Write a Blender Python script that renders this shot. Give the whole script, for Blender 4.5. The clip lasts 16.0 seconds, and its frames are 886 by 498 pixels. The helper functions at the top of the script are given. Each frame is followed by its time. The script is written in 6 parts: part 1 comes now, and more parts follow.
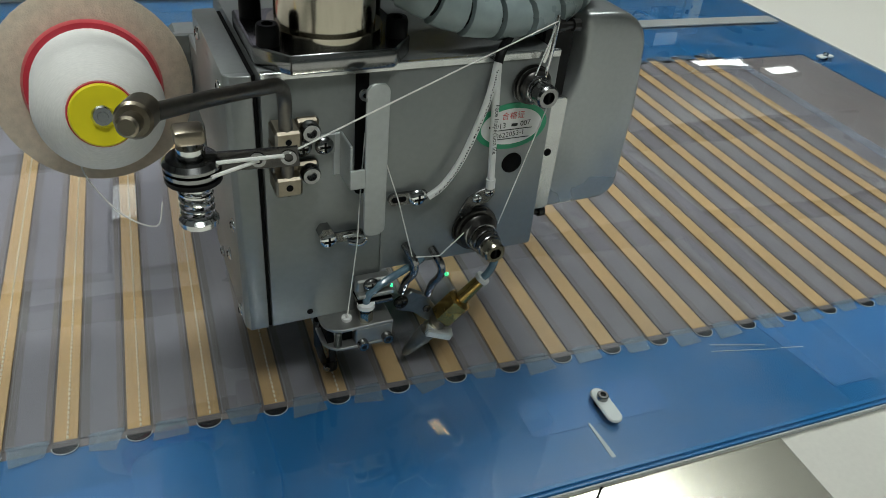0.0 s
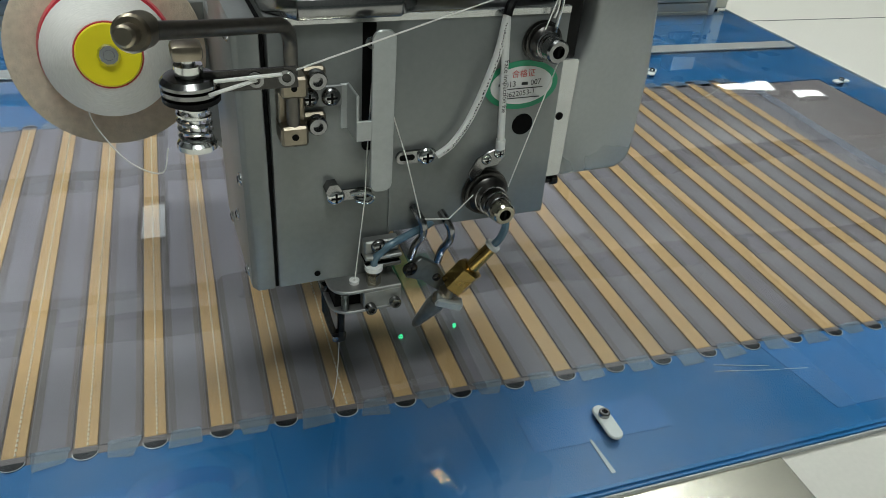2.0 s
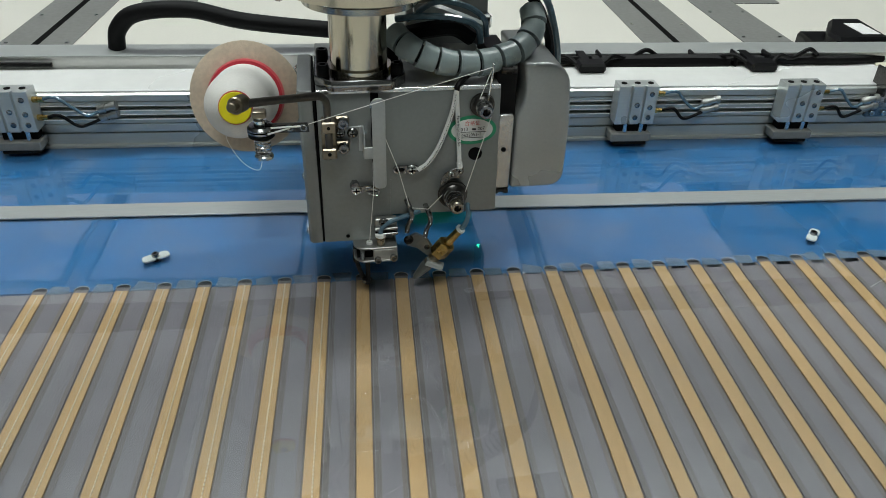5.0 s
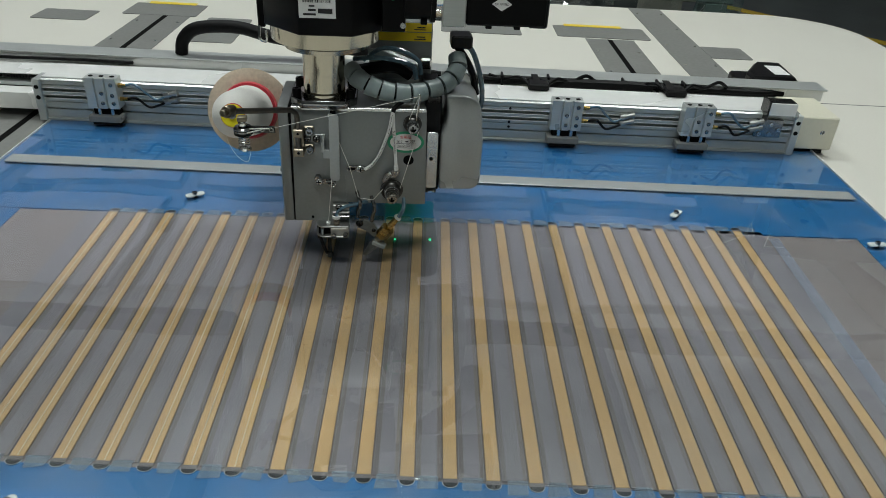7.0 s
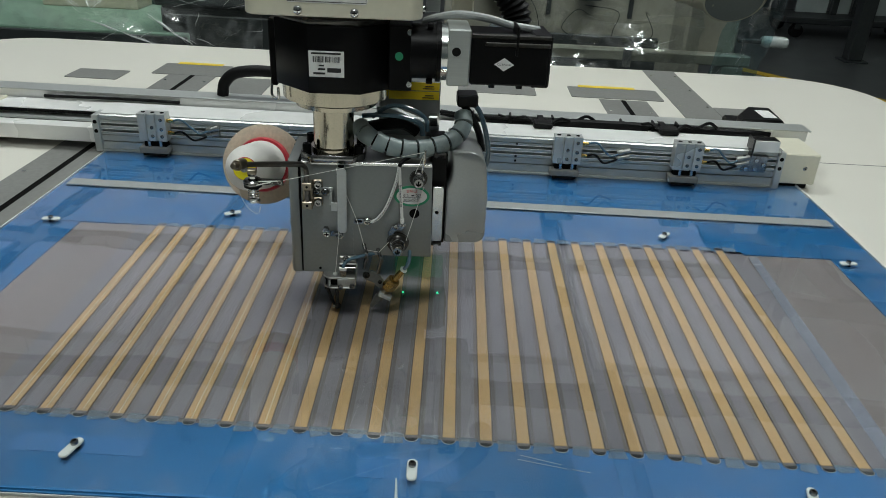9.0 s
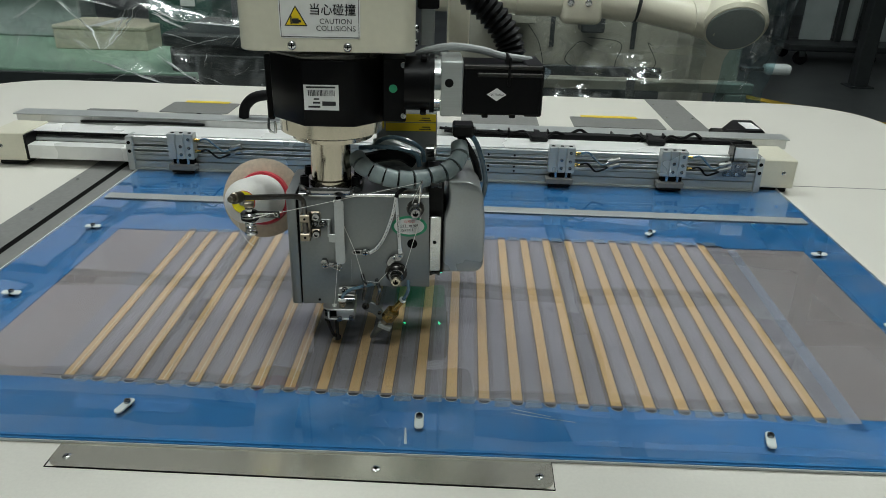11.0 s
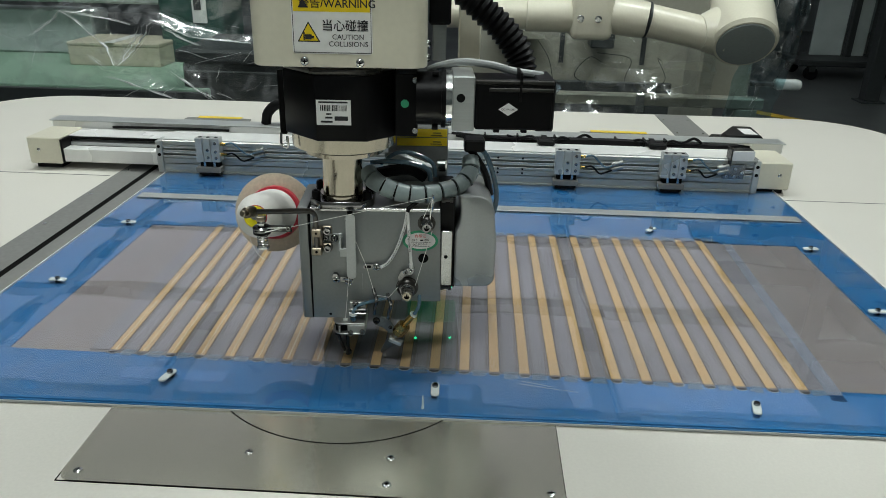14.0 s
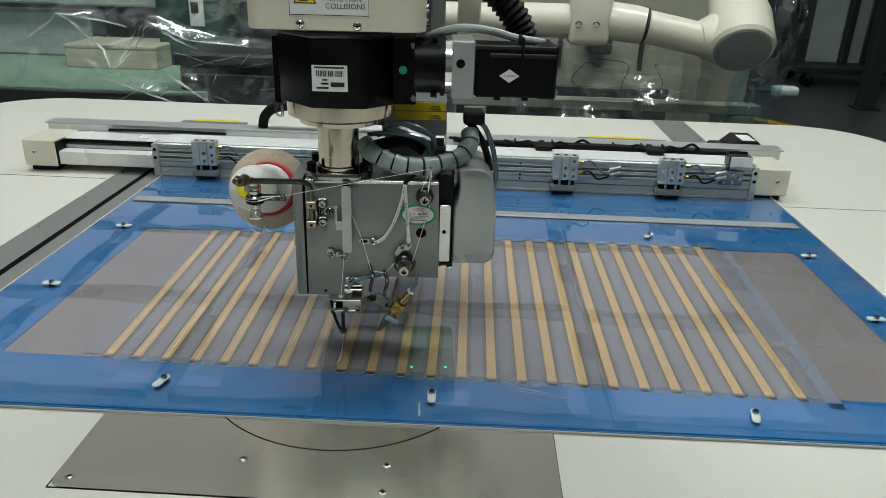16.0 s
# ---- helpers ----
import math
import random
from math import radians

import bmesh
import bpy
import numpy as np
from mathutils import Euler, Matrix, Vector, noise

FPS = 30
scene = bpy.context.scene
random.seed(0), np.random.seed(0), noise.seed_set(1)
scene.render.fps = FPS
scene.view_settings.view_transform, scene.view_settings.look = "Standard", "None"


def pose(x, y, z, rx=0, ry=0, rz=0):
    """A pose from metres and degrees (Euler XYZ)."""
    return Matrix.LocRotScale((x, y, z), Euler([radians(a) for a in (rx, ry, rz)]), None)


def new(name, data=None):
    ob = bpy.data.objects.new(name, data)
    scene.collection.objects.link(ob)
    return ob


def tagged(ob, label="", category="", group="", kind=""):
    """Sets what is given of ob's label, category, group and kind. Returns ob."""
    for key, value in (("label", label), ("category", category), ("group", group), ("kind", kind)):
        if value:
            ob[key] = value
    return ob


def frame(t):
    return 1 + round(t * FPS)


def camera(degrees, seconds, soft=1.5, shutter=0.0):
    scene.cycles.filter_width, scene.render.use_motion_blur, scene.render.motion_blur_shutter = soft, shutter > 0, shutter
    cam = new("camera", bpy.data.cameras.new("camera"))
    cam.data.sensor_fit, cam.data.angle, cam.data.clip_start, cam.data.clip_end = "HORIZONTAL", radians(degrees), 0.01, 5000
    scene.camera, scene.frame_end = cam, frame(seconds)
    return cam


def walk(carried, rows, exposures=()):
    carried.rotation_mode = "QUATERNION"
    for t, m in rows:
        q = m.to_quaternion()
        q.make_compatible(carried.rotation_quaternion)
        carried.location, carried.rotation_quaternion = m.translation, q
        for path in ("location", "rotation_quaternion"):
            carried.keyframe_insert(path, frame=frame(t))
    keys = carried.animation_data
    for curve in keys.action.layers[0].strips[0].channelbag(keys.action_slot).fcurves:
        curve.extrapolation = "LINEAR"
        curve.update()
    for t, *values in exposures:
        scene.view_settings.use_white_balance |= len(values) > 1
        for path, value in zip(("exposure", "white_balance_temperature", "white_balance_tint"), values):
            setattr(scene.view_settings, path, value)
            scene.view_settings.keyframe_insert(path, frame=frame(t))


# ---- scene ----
# World: metres, z = 0 is the table top, the needle works at x = 0, y = 0; y runs away from the operator.
cam = camera(62.66, 16.0, soft=0.55)
walk(cam, [
    (0, pose(-0.0643, -0.3013, 0.3182, 54.23, -4.85, -19.51)),
    (0.5, pose(-0.0639, -0.3007, 0.3184, 54.24, -4.88, -19.04)),
    (1, pose(-0.0621, -0.3042, 0.3197, 54.28, -4.73, -18.40)),
    (1.5, pose(-0.0602, -0.3110, 0.3241, 54.92, -4.52, -18.07)),
    (2, pose(-0.0591, -0.3169, 0.3261, 55.81, -4.14, -17.66)),
    (2.5, pose(-0.0583, -0.3163, 0.3299, 55.90, -4.06, -17.34)),
    (3, pose(-0.0622, -0.3166, 0.3247, 56.48, -3.70, -17.88)),
    (3.5, pose(-0.0611, -0.3236, 0.3250, 56.76, -3.53, -16.18)),
    (3.7, pose(-0.0637, -0.3340, 0.3286, 56.52, -3.75, -14.98)),
    (5.8, pose(0.0488, -0.6689, 0.4301, 57.39, -0.03, -1.91)),
    (6, pose(0.0329, -0.6890, 0.4294, 58.11, -0.75, -2.56)),
    (6.5, pose(0.0556, -0.7240, 0.4441, 57.88, -2.59, -2.11)),
    (7, pose(0.1109, -0.7357, 0.4693, 58.81, -2.88, -0.00)),
    (7.5, pose(0.1170, -0.7400, 0.4655, 60.41, -2.96, 1.31)),
    (8, pose(0.1133, -0.7454, 0.4690, 61.59, -3.17, 1.80)),
    (8.5, pose(0.1219, -0.7522, 0.4674, 62.48, -3.25, 1.90)),
    (9, pose(0.1301, -0.7477, 0.4709, 63.24, -2.68, 1.86)),
    (9.2, pose(0.1327, -0.7475, 0.4695, 63.83, -2.43, 1.51)),
    (11.3, pose(0.1451, -0.7508, 0.4688, 65.80, -1.26, 2.42)),
    (11.5, pose(0.1419, -0.7528, 0.4728, 65.71, -1.17, 2.53)),
    (12, pose(0.1399, -0.7566, 0.4743, 65.94, -0.93, 2.82)),
    (12.5, pose(0.1415, -0.7523, 0.4715, 66.25, -0.87, 3.07)),
    (13, pose(0.1414, -0.7478, 0.4700, 66.77, -0.93, 3.20)),
    (13.5, pose(0.1432, -0.7527, 0.4744, 66.79, -1.05, 3.08)),
    (14, pose(0.1427, -0.7493, 0.4681, 66.95, -1.23, 2.95)),
    (14.5, pose(0.1394, -0.7453, 0.4651, 66.82, -1.44, 2.86)),
    (15, pose(0.1388, -0.7430, 0.4676, 66.71, -1.59, 2.89)),
    (15.5, pose(0.1405, -0.7426, 0.4695, 66.74, -1.59, 2.92)),
    (16, pose(0.1414, -0.7435, 0.4667, 67.30, -1.59, 2.80)),
], exposures=[(0, 0.0), (2.0, 0.08), (2.5, 0.16), (3.0, 0.12), (3.5, 0.32), (5.8, -0.02), (7.0, -0.10), (9.0, -0.09), (11.3, -0.05), (16.0, 0.06)])

# ---------------------------------------------------------------- light
world = bpy.data.worlds.new("hall_air")
scene.world = world
world.use_nodes = True
world.node_tree.nodes["Background"].inputs[0].default_value = (0.72, 0.80, 0.82, 1)
world.node_tree.nodes["Background"].inputs[1].default_value = 0.10


def area_lamp(name, loc, sx, sy, power, tint=(0.93, 1.0, 0.975), up=False):
    d = bpy.data.lights.new(name, "AREA")
    d.shape, d.size, d.size_y, d.energy, d.color = "RECTANGLE", sx, sy, power, tint
    ob = new(name, d)
    ob.matrix_world = pose(*loc, 180 if up else 0)
    return ob


# ---------------------------------------------------------------- materials
def mat(name, color, rough=0.5, metal=0.0, vary=0.12, scale=40.0, bump=0.0, bscale=None, coat=0.0, dirt_sheen=None,
        dscale=3.0, stretch=(1, 1, 1), emit=0.0, alpha=1.0, rvary=0.12, spec=0.5, ior=1.45, dmix=0.35):
    """A procedural surface: a grain at one scale, stains, wear or painted sheen at a larger one, and fine relief."""
    m = bpy.data.materials.new(name)
    m.use_nodes = True
    nt = m.node_tree
    bs = nt.nodes["Principled BSDF"]
    L = nt.links.new
    tc = nt.nodes.new("ShaderNodeTexCoord")
    mp = nt.nodes.new("ShaderNodeMapping")
    mp.inputs["Scale"].default_value = stretch
    L(tc.outputs["Object"], mp.inputs[0])
    n1 = nt.nodes.new("ShaderNodeTexNoise")
    n1.inputs["Scale"].default_value, n1.inputs["Detail"].default_value = scale, 6
    L(mp.outputs[0], n1.inputs["Vector"])
    n2 = nt.nodes.new("ShaderNodeTexNoise")
    n2.inputs["Scale"].default_value, n2.inputs["Detail"].default_value = dscale, 4
    L(tc.outputs["Object"], n2.inputs["Vector"])
    c = Vector(color)
    r1 = nt.nodes.new("ShaderNodeValToRGB")
    r1.color_ramp.elements[0].position, r1.color_ramp.elements[1].position = 0.3, 0.7
    r1.color_ramp.elements[0].color = (*(c * (1 - vary)), 1)
    r1.color_ramp.elements[1].color = (*[min(1, q) for q in c * (1 + vary)], 1)
    L(n1.outputs["Fac"], r1.inputs[0])
    r2 = nt.nodes.new("ShaderNodeValToRGB")
    r2.color_ramp.elements[0].position, r2.color_ramp.elements[1].position = 0.45, 0.72
    r2.color_ramp.elements[0].color, r2.color_ramp.elements[1].color = (0, 0, 0, 1), (dmix, dmix, dmix, 1)
    L(n2.outputs["Fac"], r2.inputs[0])
    mx = nt.nodes.new("ShaderNodeMix")
    mx.data_type = "RGBA"
    L(r2.outputs[0], mx.inputs[0])
    L(r1.outputs[0], mx.inputs[6])
    mx.inputs[7].default_value = (*(dirt_sheen or tuple(c * 0.8)), 1)
    L(mx.outputs[2], bs.inputs["Base Color"])
    mr = nt.nodes.new("ShaderNodeMapRange")
    mr.inputs["To Min"].default_value, mr.inputs["To Max"].default_value = max(0.02, rough - rvary), min(1, rough + rvary)
    L(n2.outputs["Fac"], mr.inputs["Value"])
    L(mr.outputs[0], bs.inputs["Roughness"])
    bs.inputs["Metallic"].default_value = metal
    bs.inputs["Specular IOR Level"].default_value = spec
    bs.inputs["IOR"].default_value = ior
    bs.inputs["Alpha"].default_value = alpha
    if coat:
        bs.inputs["Coat Weight"].default_value, bs.inputs["Coat Roughness"].default_value = coat, 0.04
    if emit:
        L(mx.outputs[2], bs.inputs["Emission Color"])
        bs.inputs["Emission Strength"].default_value = emit
    if bump:
        n3 = nt.nodes.new("ShaderNodeTexNoise")
        n3.inputs["Scale"].default_value, n3.inputs["Detail"].default_value = bscale or scale * 4, 3
        L(mp.outputs[0], n3.inputs["Vector"])
        bp = nt.nodes.new("ShaderNodeBump")
        bp.inputs["Strength"].default_value, bp.inputs["Distance"].default_value = bump, 0.001
        L(n3.outputs["Fac"], bp.inputs["Height"])
        L(bp.outputs[0], bs.inputs["Normal"])
    return m


def glassy(name, color, rough=0.05, clear=0.8, bump=0.0, bscale=20):
    """Thin clear plastic: mostly see-through, with a real gloss."""
    m = bpy.data.materials.new(name)
    m.use_nodes = True
    nt = m.node_tree
    bs = nt.nodes["Principled BSDF"]
    bs.inputs["Base Color"].default_value = (*color, 1)
    bs.inputs["Roughness"].default_value = rough
    bs.inputs["Alpha"].default_value = 1 - clear
    n = nt.nodes.new("ShaderNodeTexNoise")
    n.inputs["Scale"].default_value, n.inputs["Detail"].default_value = bscale, 5
    if bump:
        bp = nt.nodes.new("ShaderNodeBump")
        bp.inputs["Strength"].default_value, bp.inputs["Distance"].default_value = bump, 0.03
        nt.links.new(n.outputs["Fac"], bp.inputs["Height"])
        nt.links.new(bp.outputs[0], bs.inputs["Normal"])
    mr = nt.nodes.new("ShaderNodeMapRange")
    mr.inputs["To Min"].default_value, mr.inputs["To Max"].default_value = (1 - clear) * 0.6, min(1, (1 - clear) * 1.5)
    nt.links.new(n.outputs["Fac"], mr.inputs["Value"])
    nt.links.new(mr.outputs[0], bs.inputs["Alpha"])
    return m


def clear_sheet(name, bump, bscale, tint=(0.97, 0.985, 0.99), gloss=0.045, rough=0.05, relief=0.001, edge=0.75, dust_sheen=0.0):
    """Clear acrylic: lets light straight through, with a mirror gloss that grows at grazing angles, and pale dusty
    wiping marks that can also paint in sheen.
    """
    m = bpy.data.materials.new(name)
    m.use_nodes = True
    nt = m.node_tree
    nt.nodes.remove(nt.nodes["Principled BSDF"])
    L = nt.links.new
    tr = nt.nodes.new("ShaderNodeBsdfTransparent")
    tr.inputs[0].default_value = (*tint, 1)
    gl = nt.nodes.new("ShaderNodeBsdfGlossy")
    gl.inputs["Color"].default_value = (1, 1, 1, 1)
    gl.inputs["Roughness"].default_value = rough
    tc = nt.nodes.new("ShaderNodeTexCoord")
    n = nt.nodes.new("ShaderNodeTexNoise")
    n.inputs["Scale"].default_value, n.inputs["Detail"].default_value = bscale, 2
    L(tc.outputs["Object"], n.inputs["Vector"])
    bp = nt.nodes.new("ShaderNodeBump")
    bp.inputs["Strength"].default_value, bp.inputs["Distance"].default_value = bump, relief
    L(n.outputs["Fac"], bp.inputs["Height"])
    L(bp.outputs[0], gl.inputs["Normal"])
    lw = nt.nodes.new("ShaderNodeLayerWeight")
    lw.inputs["Blend"].default_value = 0.5
    pw = nt.nodes.new("ShaderNodeMath")
    pw.operation = "POWER"
    pw.inputs[1].default_value = 5
    L(lw.outputs["Facing"], pw.inputs[0])
    ma = nt.nodes.new("ShaderNodeMath")
    ma.operation = "MULTIPLY_ADD"
    ma.inputs[1].default_value, ma.inputs[2].default_value = edge, gloss
    L(pw.outputs[0], ma.inputs[0])
    under = tr
    if dust_sheen:
        sm = nt.nodes.new("ShaderNodeTexNoise")
        sm.inputs["Scale"].default_value, sm.inputs["Detail"].default_value, sm.inputs["Distortion"].default_value = 16, 7, 0.8
        L(tc.outputs["Object"], sm.inputs["Vector"])
        mp = nt.nodes.new("ShaderNodeMapping")
        mp.inputs["Scale"].default_value = (900, 14, 1)
        mp.inputs["Rotation"].default_value = (0, 0, 0.35)
        L(tc.outputs["Object"], mp.inputs[0])
        sc = nt.nodes.new("ShaderNodeTexNoise")
        sc.inputs["Scale"].default_value, sc.inputs["Detail"].default_value = 1, 2
        L(mp.outputs[0], sc.inputs["Vector"])
        r1 = nt.nodes.new("ShaderNodeMapRange")
        r1.inputs["From Min"].default_value, r1.inputs["From Max"].default_value = 0.46, 0.72
        r1.inputs["To Max"].default_value = dust_sheen
        L(sm.outputs["Fac"], r1.inputs["Value"])
        r2 = nt.nodes.new("ShaderNodeMapRange")
        r2.inputs["From Min"].default_value, r2.inputs["From Max"].default_value = 0.72, 0.80
        r2.inputs["To Max"].default_value = dust_sheen * 2
        L(sc.outputs["Fac"], r2.inputs["Value"])
        ad = nt.nodes.new("ShaderNodeMath")
        L(r1.outputs[0], ad.inputs[0])
        L(r2.outputs[0], ad.inputs[1])
        df = nt.nodes.new("ShaderNodeBsdfDiffuse")
        df.inputs["Color"].default_value = (0.72, 0.74, 0.76, 1)
        under = nt.nodes.new("ShaderNodeMixShader")
        L(ad.outputs[0], under.inputs[0])
        L(tr.outputs[0], under.inputs[1])
        L(df.outputs[0], under.inputs[2])
    mx = nt.nodes.new("ShaderNodeMixShader")
    L(ma.outputs[0], mx.inputs[0])
    L(under.outputs[0], mx.inputs[1])
    L(gl.outputs[0], mx.inputs[2])
    L(mx.outputs[0], nt.nodes["Material Output"].inputs["Surface"])
    return m


M_CLEARSHEET = clear_sheet("clear_acrylic_sheet", 0.5, 4, gloss=0.055, rough=0.012, relief=0.0016, edge=0.95, dust_sheen=0.04)
M_TABLE = mat("white_laminate", (0.63, 0.61, 0.55), 0.42, vary=0.03, scale=300, dirt_sheen=(0.58, 0.56, 0.50), dscale=2.2, bump=0.05, bscale=500)
M_STEELPLATE = mat("brushed_steel", (0.80, 0.77, 0.64), 0.17, 0.84, vary=0.10, scale=40, stretch=(2, 60, 1), bump=0.05, bscale=45, dirt_sheen=(0.58, 0.56, 0.50), dscale=7, rvary=0.05)
M_STRIPGREY = mat("grey_floor_strip", (0.20, 0.20, 0.19), 0.55, 0.2, vary=0.08, scale=120, bump=0.05)
M_BLACKGAP = mat("black_gap", (0.006, 0.006, 0.006), 0.9, spec=0.05)
# paler blotches paint the hazy ceiling reflection into the blue
M_BLUE = mat("blue_acrylic", (0.022, 0.160, 0.385), 0.30, vary=0.06, scale=14, dirt_sheen=(0.115, 0.205, 0.365), dscale=13, rvary=0.08, dmix=0.5)
M_BLUEFILM = mat("blue_film_patch", (0.075, 0.225, 0.490), 0.25, vary=0.06, scale=12, rvary=0.04, coat=0.5)
M_PANEL = mat("taupe_board", (0.288, 0.243, 0.235), 0.35, vary=0.05, scale=60, dirt_sheen=(0.225, 0.20, 0.20), dscale=6, rvary=0.06)
M_FILM = mat("grey_clear_film", (0.272, 0.250, 0.272), 0.30, vary=0.08, scale=26, dirt_sheen=(0.226, 0.208, 0.234), dscale=14, rvary=0.08, dmix=0.6)
M_FILMDARK = mat("grey_film_edge", (0.212, 0.185, 0.182), 0.35, vary=0.08, scale=30, dscale=9, rvary=0.05)
M_HALOBROWN = mat("brownish_tape_halo", (0.235, 0.196, 0.185), 0.35, vary=0.08, scale=30, dscale=9, rvary=0.05)
M_TAPE = mat("straw_webbing", (0.625, 0.402, 0.196), 0.42, vary=0.09, scale=900, stretch=(1, 0.15, 1), bump=0.15, bscale=1500, dirt_sheen=(0.54, 0.37, 0.185), dscale=12)
M_STITCH = mat("pale_thread", (0.90, 0.83, 0.66), 0.6, vary=0.1, scale=800)
M_NOTCH = mat("dark_slot", (0.012, 0.013, 0.016), 0.35, vary=0.3, scale=120)
M_CLEARTAPE = glassy("clear_adhesive_tape", (0.34, 0.43, 0.52), 0.16, 0.72, bump=0.15, bscale=160)
M_PALETAPE = glassy("pale_film_strip", (0.46, 0.48, 0.58), 0.12, 0.62, bump=0.15, bscale=160)
M_WHITEPL = mat("white_plastic", (0.82, 0.82, 0.80), 0.35, vary=0.03, scale=60)
M_EXTR = mat("extruded_aluminium", (0.40, 0.42, 0.405), 0.30, 0.45, vary=0.07, scale=40, stretch=(1, 40, 40), bump=0.06, bscale=200, dirt_sheen=(0.34, 0.355, 0.345))
M_MACHINED = mat("machined_steel", (0.37, 0.375, 0.36), 0.38, 0.8, vary=0.08, scale=200, dirt_sheen=(0.42, 0.42, 0.40), dscale=60)
M_ALU = mat("anodised_aluminium", (0.49, 0.515, 0.50), 0.28, 0.5, vary=0.05, scale=40, stretch=(1, 20, 20), bump=0.04, bscale=200, dirt_sheen=(0.58, 0.59, 0.60))
M_FROST = mat("frosted_plastic", (0.60, 0.64, 0.62), 0.40, vary=0.05, scale=90, dirt_sheen=(0.48, 0.54, 0.53), dscale=40)
M_ALUWHITE = mat("satin_white_metal", (0.78, 0.78, 0.76), 0.28, 0.15, vary=0.03, scale=60, dirt_sheen=(0.70, 0.70, 0.68))
M_GREYBAR = mat("grey_aluminium_bar", (0.47, 0.49, 0.48), 0.33, 0.45, vary=0.05, scale=60, stretch=(1, 10, 10), dirt_sheen=(0.40, 0.41, 0.40))
M_CREAM = mat("cream_paint", (0.70, 0.67, 0.54), 0.36, vary=0.025, scale=150, bump=0.03, bscale=600, dirt_sheen=(0.64, 0.61, 0.49), coat=0.45)
M_HEAD = mat("grey_hammer_paint", (0.245, 0.258, 0.252), 0.33, 0.35, vary=0.04, scale=300, bump=0.05, bscale=900, dirt_sheen=(0.23, 0.24, 0.24), dscale=14)
M_COVER = mat("silver_paint", (0.42, 0.44, 0.435), 0.30, 0.42, vary=0.04, scale=400, bump=0.05, bscale=1500, dirt_sheen=(0.30, 0.31, 0.31), dscale=14)
M_EDGE = mat("bare_machined_edge", (0.66, 0.67, 0.66), 0.25, 0.9, vary=0.05, scale=200)
M_CHROME = mat("polished_chrome", (0.70, 0.71, 0.70), 0.14, 1.0, vary=0.04, scale=200, rvary=0.05)
M_DARKCHROME = mat("dark_plated_steel", (0.30, 0.30, 0.30), 0.20, 1.0, vary=0.08, scale=200, rvary=0.06)
M_NICKEL = mat("warm_nickel", (0.50, 0.455, 0.37), 0.16, 1.0, vary=0.06, scale=90, stretch=(6, 6, 1), rvary=0.06)
M_ROD = mat("browned_steel", (0.150, 0.140, 0.125), 0.36, 0.9, vary=0.1, scale=300)
M_BRONZE = mat("bronzed_steel", (0.30, 0.26, 0.20), 0.34, 1.0, vary=0.10, scale=300, dirt_sheen=(0.25, 0.21, 0.16), dscale=60)
M_BRASS = mat("yellow_brass", (0.62, 0.42, 0.14), 0.24, 1.0, vary=0.08, scale=300, dirt_sheen=(0.42, 0.28, 0.10), dscale=80)
M_BRACKET = mat("oiled_steel", (0.20, 0.21, 0.20), 0.30, 0.8, vary=0.12, scale=300)
M_GUN = mat("gunmetal", (0.075, 0.072, 0.068), 0.28, 0.9, vary=0.15, scale=300)
M_BLACK = mat("black_anodised", (0.004, 0.004, 0.0045), 0.36, 0.0, spec=0.14, vary=0.1, scale=300, bump=0.04, bscale=1200)
M_BLACKPL = mat("black_plastic", (0.005, 0.005, 0.0055), 0.38, spec=0.2, vary=0.15, scale=200)
M_RUBBER = mat("black_rubber", (0.005, 0.005, 0.0055), 0.5, spec=0.18, vary=0.15, scale=200)
M_HOLE = mat("deep_hole", (0.005, 0.005, 0.005), 0.9, spec=0.1)
M_FELT = mat("tan_felt", (0.60, 0.50, 0.385), 0.9, vary=0.10, scale=260, bump=0.35, bscale=1200, dirt_sheen=(0.44, 0.36, 0.27), dscale=40)
M_THREAD = mat("white_thread_winding", (0.80, 0.78, 0.74), 0.55, vary=0.07, scale=500, stretch=(1, 6, 1), bump=0.3, bscale=900)
M_WHITETHREAD = mat("white_thread", (0.85, 0.84, 0.80), 0.6, vary=0.05, scale=900)
M_RED = mat("red_plastic", (0.52, 0.035, 0.055), 0.35, vary=0.06, scale=100)
M_YELLOW = mat("yellow_plastic", (0.82, 0.70, 0.015), 0.40, vary=0.04, scale=100)
M_SIGNYEL = mat("sign_yellow", (0.85, 0.62, 0.02), 0.35, vary=0.03, scale=100)
M_LABEL = mat("white_label", (0.78, 0.78, 0.76), 0.4, vary=0.03, scale=150)
M_INK = mat("black_ink", (0.02, 0.02, 0.022), 0.5)
M_REDINK = mat("red_ink", (0.62, 0.06, 0.05), 0.5)
M_GREENINK = mat("green_ink", (0.03, 0.30, 0.15), 0.4)
M_SLEEVE = mat("grey_spiral_wrap", (0.28, 0.34, 0.34), 0.30, vary=0.08, scale=150, dirt_sheen=(0.19, 0.22, 0.23), dscale=50)
M_HOSE = mat("smoky_blue_tube", (0.10, 0.17, 0.22), 0.12, vary=0.2, scale=200, coat=0.6)
M_CABLEGREY = mat("grey_cable_sheath", (0.42, 0.44, 0.44), 0.4, vary=0.06, scale=200)
M_GLOW = mat("green_glow", (0.01, 0.30, 0.11), 0.3, emit=0.30)
M_LED = mat("green_laser_light", (0.02, 1.0, 0.35), 0.4, emit=9.0)
M_FLOOR = mat("grey_epoxy_floor", (0.085, 0.095, 0.093), 0.32, vary=0.08, scale=6, dirt_sheen=(0.065, 0.072, 0.071), dscale=0.9, bump=0.05, bscale=60)
